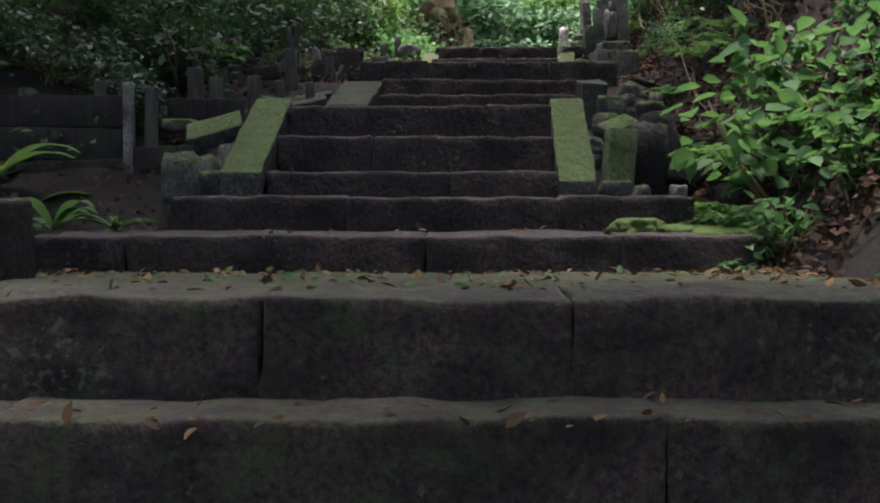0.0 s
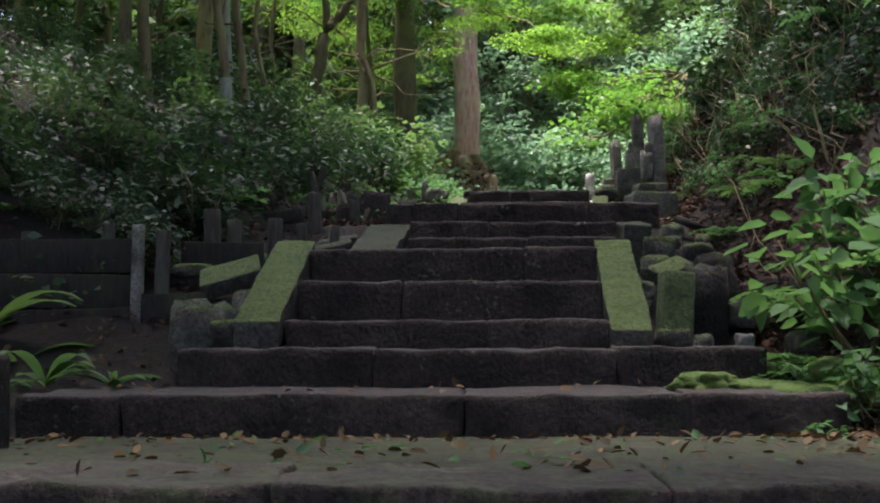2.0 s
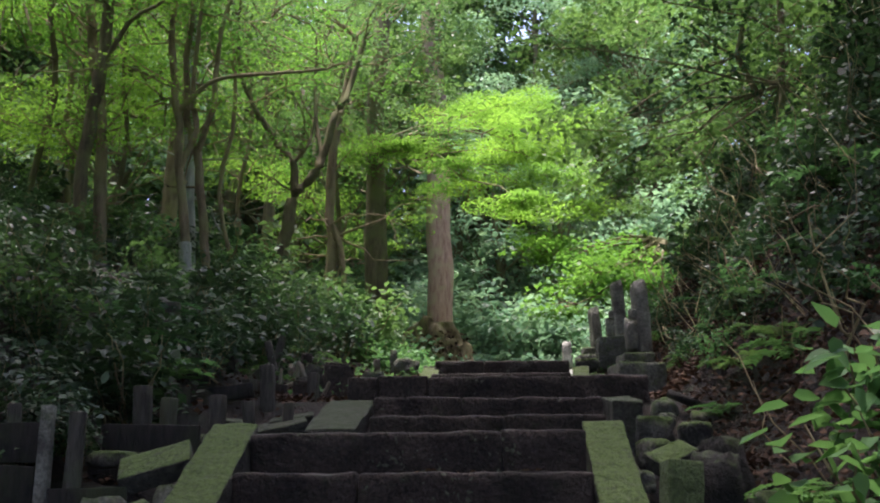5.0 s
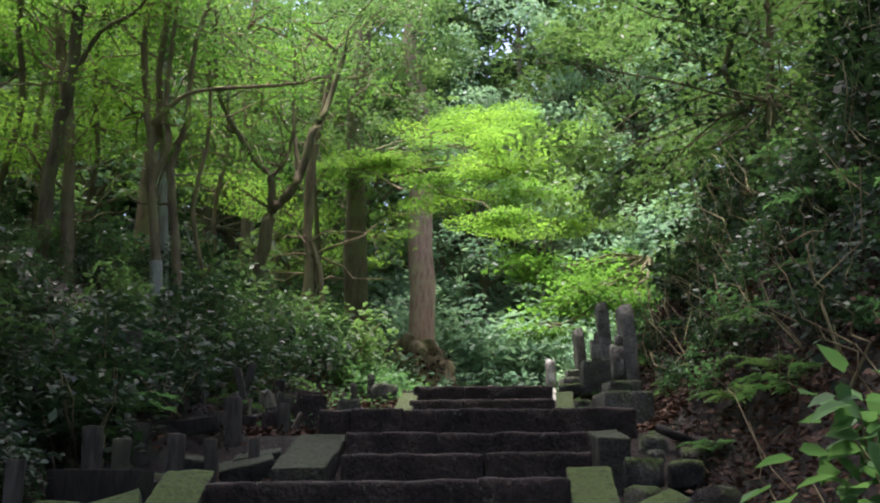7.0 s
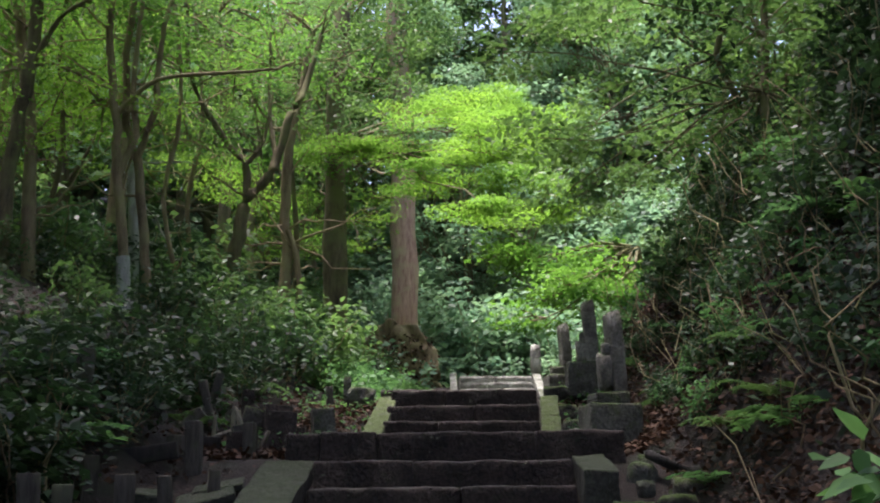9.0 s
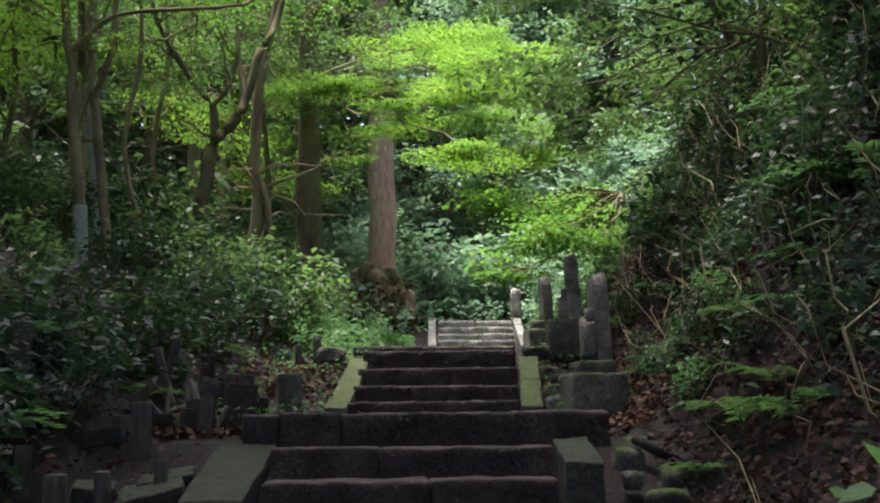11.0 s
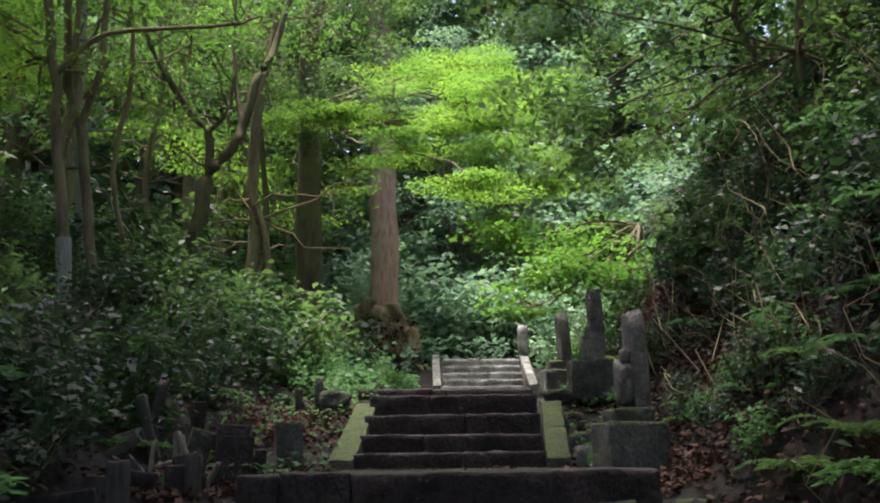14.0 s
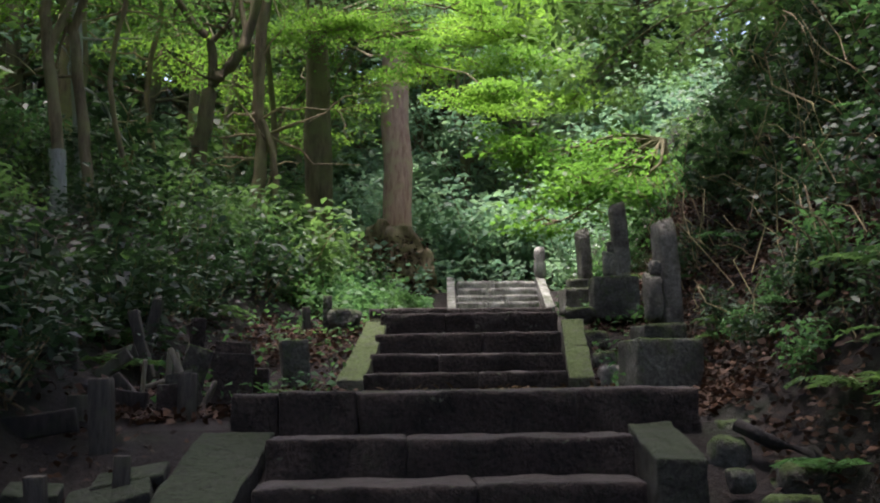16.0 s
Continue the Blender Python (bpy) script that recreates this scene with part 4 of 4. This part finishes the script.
# ---- posts, boards and loose stones ----
def post(x, y, z0, z1, w, mat, label, lean=0.0, seed=0):
    bm = rough_box(w, w, z1 - z0, seed, 0.08, 0.005, 0.008)
    ob = tagged(part("post", bm, mat), label, "post", "posts of the old retaining fence")
    ob.location, ob.rotation_euler = (x, y, z0), (radians(lean * 0.5), radians(lean), radians(seed * 13))
    return ob


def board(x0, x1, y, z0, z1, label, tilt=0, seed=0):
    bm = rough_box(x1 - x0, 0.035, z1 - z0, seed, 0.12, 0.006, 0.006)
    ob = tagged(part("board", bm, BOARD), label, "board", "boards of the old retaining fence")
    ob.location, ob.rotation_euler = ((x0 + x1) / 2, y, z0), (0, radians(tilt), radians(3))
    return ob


for k, (x, y, z0, z1, w, mat, lean) in enumerate((
        (-1.95, 0.63, -0.25, 0.77, 0.068, STELE, 0), (-1.83, 0.70, -0.2, 0.74, 0.085, WOOD, 1), (-2.16, 0.75, -0.2, 0.79, 0.07, WOOD, -1), (-2.72, 0.75, -0.2, 0.74, 0.08, WOOD, 2),
        (-1.68, 1.55, 0.1, 0.98, 0.09, WOOD, -2), (-1.60, 1.7, 0.1, 0.92, 0.08, WOOD, 1), (-1.36, 2.1, 0.3, 0.98, 0.09, WOOD, 0), (-1.2, 2.5, 0.3, 0.98, 0.08, WOOD, -3),
        (-1.02, 3.0, 0.4, 1.02, 0.08, WOOD, 2), (-1.78, 2.8, 0.4, 1.12, 0.1, WOOD, 2), (-2.15, 3.0, 0.4, 1.2, 0.1, WOOD, -2), (-1.45, 3.8, 0.8, 1.3, 0.1, WOOD, 0),
        (-1.9, 4.0, 0.9, 1.42, 0.11, WOOD, 3), (-0.98, 4.3, 0.9, 1.42, 0.09, WOOD, 0), (-0.42, 8.2, 1.6, 2.22, 0.09, GRAVE, 0), (-0.62, 8.3, 1.6, 2.12, 0.08, WOOD, 2))):
    post(x, y, z0, z1, w, mat, "pale upright stone post of the retaining fence" if mat is STELE else "dark weathered upright post beside the stairs", lean, k)
for k, (x0, x1, y, z0, z1, t) in enumerate((
        (-2.9, -2.0, 0.82, -0.2, 0.12, 0), (-2.9, -2.0, 0.84, 0.13, 0.42, 1), (-1.9, -1.5, 1.2, 0.0, 0.5, 0), (-2.3, -1.62, 1.75, 0.2, 0.55, -2), (-2.2, -1.5, 2.6, 0.4, 0.72, 3),
        (-1.9, -1.3, 3.4, 0.6, 0.9, -4), (-2.4, -1.6, 4.4, 0.95, 1.2, 6))):
    board(x0, x1, y, z0, z1, "retaining board between the posts, near-black for deep shade", t, 30 + k)


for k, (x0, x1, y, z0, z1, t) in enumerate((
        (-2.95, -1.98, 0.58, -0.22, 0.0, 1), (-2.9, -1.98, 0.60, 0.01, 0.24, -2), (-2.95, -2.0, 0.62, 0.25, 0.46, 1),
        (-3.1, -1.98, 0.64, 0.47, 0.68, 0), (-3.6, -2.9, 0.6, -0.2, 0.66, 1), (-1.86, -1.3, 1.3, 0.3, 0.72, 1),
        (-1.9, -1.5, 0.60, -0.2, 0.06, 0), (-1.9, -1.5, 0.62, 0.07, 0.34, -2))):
    board(x0, x1, y, z0, z1, "retaining board between the posts, near-black for deep shade", t, 130 + k)


def slab_stone(x, y, z, w, d, h, rx, ry, rz, mat, label, seed):
    ob = tagged(part("stone_slab", rough_box(w, d, h, seed, 0.07, 0.008, 0.012), mat), label, "stone slab", "tilted old stones left of the stairs")
    ob.location, ob.rotation_euler = (x, y, z), (radians(rx), radians(ry), radians(rz))
    return ob


for k, (x, y, w, d, h, rx, ry, rz, mat) in enumerate((
        (-0.88, 5.2, 0.25, 0.08, 0.50, -8, 3, 6, STONE), (-1.16, 5.0, 0.17, 0.06, 0.48, -6, 16, 20, MOSSY), (-1.42, 5.3, 0.07, 0.1, 0.55, 0, -14, 0, WOOD),
        (-1.56, 5.6, 0.07, 0.1, 0.5, 0, 12, 5, WOOD), (-1.7, 5.2, 0.45, 0.05, 0.1, 0, -20, 10, WOOD), (-1.62, 4.8, 0.5, 0.06, 0.08, 0, -35, 0, WOOD), (-1.35, 4.6, 0.5, 0.06, 0.08, 0, 48, 0, WOOD),
        (-1.15, 4.5, 0.28, 0.2, 0.07, 4, 0, 10, PALE), (-0.75, 5.6, 0.16, 0.16, 0.3, 0, 2, 5, STONE), (-1.05, 5.9, 0.12, 0.1, 0.42, 3, -3, 5, STONE), (-1.3, 6.1, 0.1, 0.1, 0.5, 0, 5, 25, STONE), (-1.5, 4.3, 0.6, 0.05, 0.09, 0, 8, -10, BOARD), (-1.75, 4.6, 0.1, 0.09, 0.4, 4, -6, 5, WOOD), (-1.95, 4.3, 0.55, 0.06, 0.1, 0, -12, 15, BOARD), (-1.1, 4.35, 0.13, 0.12, 0.26, 0, 0, 10, STONE), (-2.1, 3.6, 0.12, 0.12, 0.42, 0, 3, 10, WOOD), (-1.25, 3.55, 0.11, 0.11, 0.4, 0, -3, 0, WOOD), (-1.6, 3.45, 0.5, 0.06, 0.12, 0, -8, 6, BOARD), (-0.62, 6.0, 0.3, 0.2, 0.12, 5, 0, 30, MOSSY), (-0.55, 6.5, 0.22, 0.2, 0.42, 0, -4, 10, GRAVE))):
    slab_stone(x, y, float(lie(x, y)) - 0.04, w, d, h, rx, ry, rz, mat, "old dark stone or board leaning among the graves", 50 + k)


# worn wood, its whole tone lightened to carry the light on the edges
PLANK = bark_material("edge_lit_plank_wood", (0.09, 0.078, 0.06), (0.26, 0.22, 0.17), 26)
for k, (x, y, z, w, d, h, rx, ry, rz) in enumerate((
        (-1.2, 4.7, 1.12, 0.035, 0.06, 0.46, 0, 4, 10), (-1.08, 4.75, 1.12, 0.04, 0.06, 0.44, 4, -8, 0), (-0.98, 4.7, 1.12, 0.035, 0.07, 0.5, 0, -22, 0), (-1.34, 4.7, 1.15, 0.03, 0.05, 0.36, 0, 3, 20),
        (-1.2, 4.68, 1.36, 0.22, 0.05, 0.03, 0, -14, 0), (-1.24, 4.62, 1.2, 0.26, 0.05, 0.03, 0, -20, 6), (-0.92, 4.5, 1.06, 0.17, 0.12, 0.03, 3, 0, 5), (-1.0, 4.55, 1.06, 0.03, 0.06, 0.34, 0, 24, 0))):
    slab_stone(x, y, z, w, d, h, rx, ry, rz, PLANK, "narrow worn plank, pale to carry edge light, leaning among the graves", 90 + k)
slab_stone(-0.8, 4.75, 1.1, 0.25, 0.06, 0.45, -4, 3, 4, STONE, "square dark stone tablet standing among the graves", 99)
slab_stone(-1.0, 4.6, 1.08, 0.2, 0.05, 0.36, -5, -12, 30, CURBDARK, "leaning greenish stone tablet among the graves", 98)
slab_stone(-1.38, 0.78, 0.40, 0.38, 0.26, 0.11, 28, -16, 6, MOSSY, "flat mossy stone slab leaning on the curb", 70)
slab_stone(-1.04, 3.0, 0.74, 0.38, 0.3, 0.13, 16, -14, 8, CURBDARK, "flat lichened stone slab lying beside the curb", 73)
slab_stone(-1.0, 3.15, 0.88, 0.34, 0.24, 0.05, 12, -10, 4, CURBDARK, "thin stone slab lying on another beside the curb", 74)
slab_stone(-1.4, 2.95, 0.72, 0.24, 0.26, 0.17, 8, 4, 12, CURBDARK, "lichened stone block lying beside the curb", 75)
slab_stone(1.28, 0.3, 0.0, 0.18, 0.15, 0.44, -4, 5, 8, MOSSFACE, "upright mossy stone block beside the curb", 71)
slab_stone(1.38, 0.8, 0.42, 0.24, 0.18, 0.1, 22, -20, 20, MOSSY, "flat mossy stone slab leaning on the curb", 72)


def rock(x, y, z, rx, ry, rz, mat, label, seed, turn=0, tilt=0):
    ob = tagged(part("rock", boulder(rx, ry, rz, seed), mat), label, "rock", "loose rocks beside the stairs")
    ob.location, ob.rotation_euler = (x, y, z), (0, radians(tilt), radians(turn))
    return ob


ROCK = "mossy rough rock beside the stone stairs"
for k, (x, y, z, rx, ry, rz, mat, turn, tilt) in enumerate((
        (-1.42, 0.15, 0.1, 0.17, 0.17, 0.17, GRAVE, 10, 0), (-1.27, 0.05, 0.08, 0.1, 0.1, 0.09, MOSSY, 40, 0), 
        (-1.68, 0.95, 0.5, 0.13, 0.1, 0.05, MOSSY, 0, 0), (-1.2, 0.5, 0.2, 0.12, 0.2, 0.16, GRAVE, 0, 0), (1.25, 0.15, 0.05, 0.09, 0.1, 0.06, GRAVE, 0, 0),
        (1.2, 0.7, 0.35, 0.06, 0.06, 0.06, GRAVE, 0, 0), (1.38, 1.15, 0.5, 0.1, 0.12, 0.1, MOSSY, 30, 10), (1.5, 1.8, 0.7, 0.12, 0.12, 0.1, MOSSY, 0, 0), 
        (1.45, -0.9, -0.32, 0.22, 0.14, 0.1, MOSSY, 20, 0), 
        (1.84, 2.95, 0.86, 0.06, 0.07, 0.06, GRAVE, 0, 0), (1.98, 2.7, 0.72, 0.12, 0.12, 0.1, MOSSY, 0, 0), (1.9, 3.3, 0.95, 0.09, 0.1, 0.1, GRAVE, 30, 0), (2.15, 3.05, 0.84, 0.13, 0.12, 0.09, MOSSY, 0, 10), (2.1, 3.7, 1.02, 0.14, 0.14, 0.1, GRAVE, 0, 0),
        (-1.62, 2.75, 0.66, 0.14, 0.14, 0.12, GRAVE, 0, 0),
        (1.95, 6.3, 1.38, 0.1, 0.12, 0.1, PALE, 0, 0), (2.0, 6.9, 1.5, 0.1, 0.1, 0.1, GRAVE, 0, 0), (2.05, 7.5, 1.7, 0.12, 0.12, 0.12, MOSSY, 0, 0), (-0.25, 8.0, 1.98, 0.16, 0.14, 0.1, GRAVE, 0, 0), (2.02, 8.05, 1.98, 0.14, 0.12, 0.09, MOSSY, 0, 0))):
    rock(x, y, z, rx, ry, rz, mat, "pale bluish grey rock beside the stairs" if mat is PALE else ROCK, 400 + k, turn, tilt)

pier = tagged(part("stone_pier", rough_box(0.8, 0.5, 0.62, 77, 0.08), STONE), "dark stone block standing at the edge of the landing", "stone block")
pier.location = (-2.02, -2.15, -0.63)
log = tagged(tubes("log", [limb((1.95, 3.3, 1.1), (3.3, 2.5, 0.95), 0.036, 0.03, R, 10, 0.08)], BOARD, None, 10), "dark fallen log lying at the foot of the bank", "log")


# the root mound of the conifer
bm = boulder(0.72, 0.7, 0.95, 88, 5, 0.35)
for v in bm.verts:
    v.co += noise.noise_vector(v.co * 2.6) * 0.22 + noise.noise_vector(v.co * 7) * 0.07
    v.co.x *= 1.25 - 0.35 * v.co.z
mound = tagged(new("root_mound"), "earthy mound of roots under the conifer", "mound")
mound.location = (0.12, 22.3, 4.15)
part("earth", bm, BROWN, mound)
rr = np.random.default_rng(17)
for k in range(15):
    a = rr.uniform(2.6, 6.8)
    end = np.array([math.cos(a) * rr.uniform(0.5, 1.15), math.sin(a) * rr.uniform(0.5, 0.95), rr.uniform(-1.0, 0.3)])
    mid = np.array([end[0] * 0.75, end[1] * 0.9, 0.55 + end[2] * 0.3])
    tubes("root", [(np.array([(0, 0.4, 1.0), mid * 0.55 + (0, 0.1, 0.45), mid, end]), np.array([0.09, 0.07, 0.05, 0.025]))], CONIFER, mound, 7)
mp = unit(rr.normal(0, 1, (900, 3))) * (1.0, 0.95, 1.05) * rr.uniform(0.8, 1.05, (900, 1))
mp[:, 1] = -np.abs(mp[:, 1])
leaves("litter", mp[mp[:, 2] < 0.8], 0.13, L_DRY, mound, rr, 0.6, 0.5, 0.8)
# near-black rocks added to fill the hollow with painted shade
SHADEROCK = stone_material("hollow_shade_rock", (0.005, 0.004, 0.004), (0.022, 0.018, 0.017), 0.25)
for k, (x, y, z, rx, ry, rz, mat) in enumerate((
        (1.52, 0.5, 0.16, 0.13, 0.16, 0.36, SHADEROCK), (1.62, 0.85, 0.3, 0.2, 0.14, 0.3, SHADEROCK), (1.75, 0.45, 0.2, 0.1, 0.12, 0.1, GRAVE),
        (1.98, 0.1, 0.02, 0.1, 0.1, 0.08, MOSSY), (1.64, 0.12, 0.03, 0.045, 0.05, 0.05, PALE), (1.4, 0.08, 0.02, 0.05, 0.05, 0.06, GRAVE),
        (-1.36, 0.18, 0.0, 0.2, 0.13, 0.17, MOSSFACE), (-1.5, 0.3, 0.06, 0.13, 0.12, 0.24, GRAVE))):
    rock(x, y, z, rx, ry, rz, mat, {"hollow_shade_rock": "near-black rock added as shade in the hollow beside the curb", "pale_stone": "pale bluish grey rock beside the stairs",
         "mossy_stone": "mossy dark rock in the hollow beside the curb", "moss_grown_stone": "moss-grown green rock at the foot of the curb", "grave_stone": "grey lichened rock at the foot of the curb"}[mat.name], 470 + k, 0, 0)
statue = tagged(part("small_statue", boulder(0.13, 0.13, 0.40, 91, 3, 0.25), PALE), "pale weathered stone figure at the head of the far steps", "statue")
statue.location = (3.58, 22.0, 4.18)


cushion = tagged(part("moss_cushion", boulder(0.17, 0.12, 0.075, 92, 4, 0.7), MOSS), "bright green moss cushion growing on the wide step", "moss")
cushion.location = (1.24, -0.70, -0.19)
for k, (x, y, z, rx, ry, rz) in enumerate(((1.52, -0.72, -0.2, 0.16, 0.14, 0.04), (1.75, -0.85, -0.24, 0.2, 0.16, 0.07), (1.95, -0.6, -0.16, 0.2, 0.18, 0.08), (1.62, -0.45, -0.19, 0.12, 0.08, 0.03))):
    c2 = tagged(part("moss_cushion", boulder(rx, ry, rz, 93 + k, 4, 0.7), MOSS), "thin green moss growing over the end of the step", "moss")
    c2.location = (x, y, z)


def blade_plant(x, y, z, n, length, seed):
    """A tuft of long strap leaves arching out from one root."""
    rng = np.random.default_rng(seed)
    top = tagged(new("strap_leaf_plant"), "low plant with long pale green strap leaves", "plant", "plants beside the fence")
    top.location = (x, y, z)
    for k in range(n):
        a = rng.uniform(0, 6.28)
        out, side = np.array([math.cos(a), math.sin(a), 0]), np.array([-math.sin(a), math.cos(a), 0])
        far, rise = length * rng.uniform(0.6, 1.1), rng.uniform(0.5, 1.1)
        t = np.linspace(0, 1, 9)
        mid = out * (t * far)[:, None] + np.array([0, 0, 1]) * (far * rise * (t - 0.75 * t * t))[:, None]
        w = (length * 0.085 * np.sin(np.pi * np.clip(t * 0.92 + 0.06, 0, 1)))[:, None]
        v = np.stack([mid + side * w + (0, 0, 0.01), mid, mid - side * w + (0, 0, 0.01)], 1).reshape(-1, 3)
        f = [(3 * i + j, 3 * i + j + 1, 3 * i + j + 4, 3 * i + j + 3) for i in range(8) for j in (0, 1)]
        raw("leaf", v, f, L_MID, top)


for k, (x, y, z, n, ln) in enumerate(((-2.15, -0.25, -0.2, 7, 0.5), (-1.72, -0.45, -0.2, 8, 0.3), (-2.35, -0.5, -0.25, 9, 0.34), (-2.5, 0.2, -0.1, 6, 0.6), (-2.75, 0.35, 0.1, 6, 0.75))):
    blade_plant(x, y, z, n, ln, 600 + k)

# fallen leaves on the steps and landing
def fallen(n, x0, x1, y0, y1, z, seed, size=0.055):
    rng = np.random.default_rng(seed)
    y = y0 + (y1 - y0) * rng.uniform(0, 1, n)
    x = rng.uniform(x0, x1, n)
    p = np.stack([x, y, np.interp(y, (y0, y1), z) + 0.012], 1)
    ob = leaves("fallen_leaves", p, size, L_FALL if seed % 2 else L_HERB, None, rng, 0.55, -0.15, 0.35, broad=True)
    return tagged(ob, "scattered fallen leaves on the stone landing", "fallen leaves", kind="stuff")


fallen(260, -2.2, 2.2, -3.3, -1.2, (-0.29, -0.385), 501)
fallen(150, -2.2, 2.2, -1.6, -1.2, (-0.365, -0.385), 503)
fallen(70, -2.2, 2.2, -3.2, -1.2, (-0.29, -0.385), 502)
fallen(120, 1.2, 2.3, -2.6, -1.2, (-0.32, -0.38), 505)
fallen(60, -1.9, 1.7, -3.8, -3.4, (-0.59, -0.59), 507)
fallen(30, -1.8, 1.7, -1.1, -0.42, (-0.195, -0.195), 509, 0.06)
fallen(10, -0.9, 0.9, 0.45, 0.77, (0.395, 0.395), 511, 0.05)
fallen(60, -0.5, 1.7, 4.2, 6.3, (1.29, 1.29), 513)
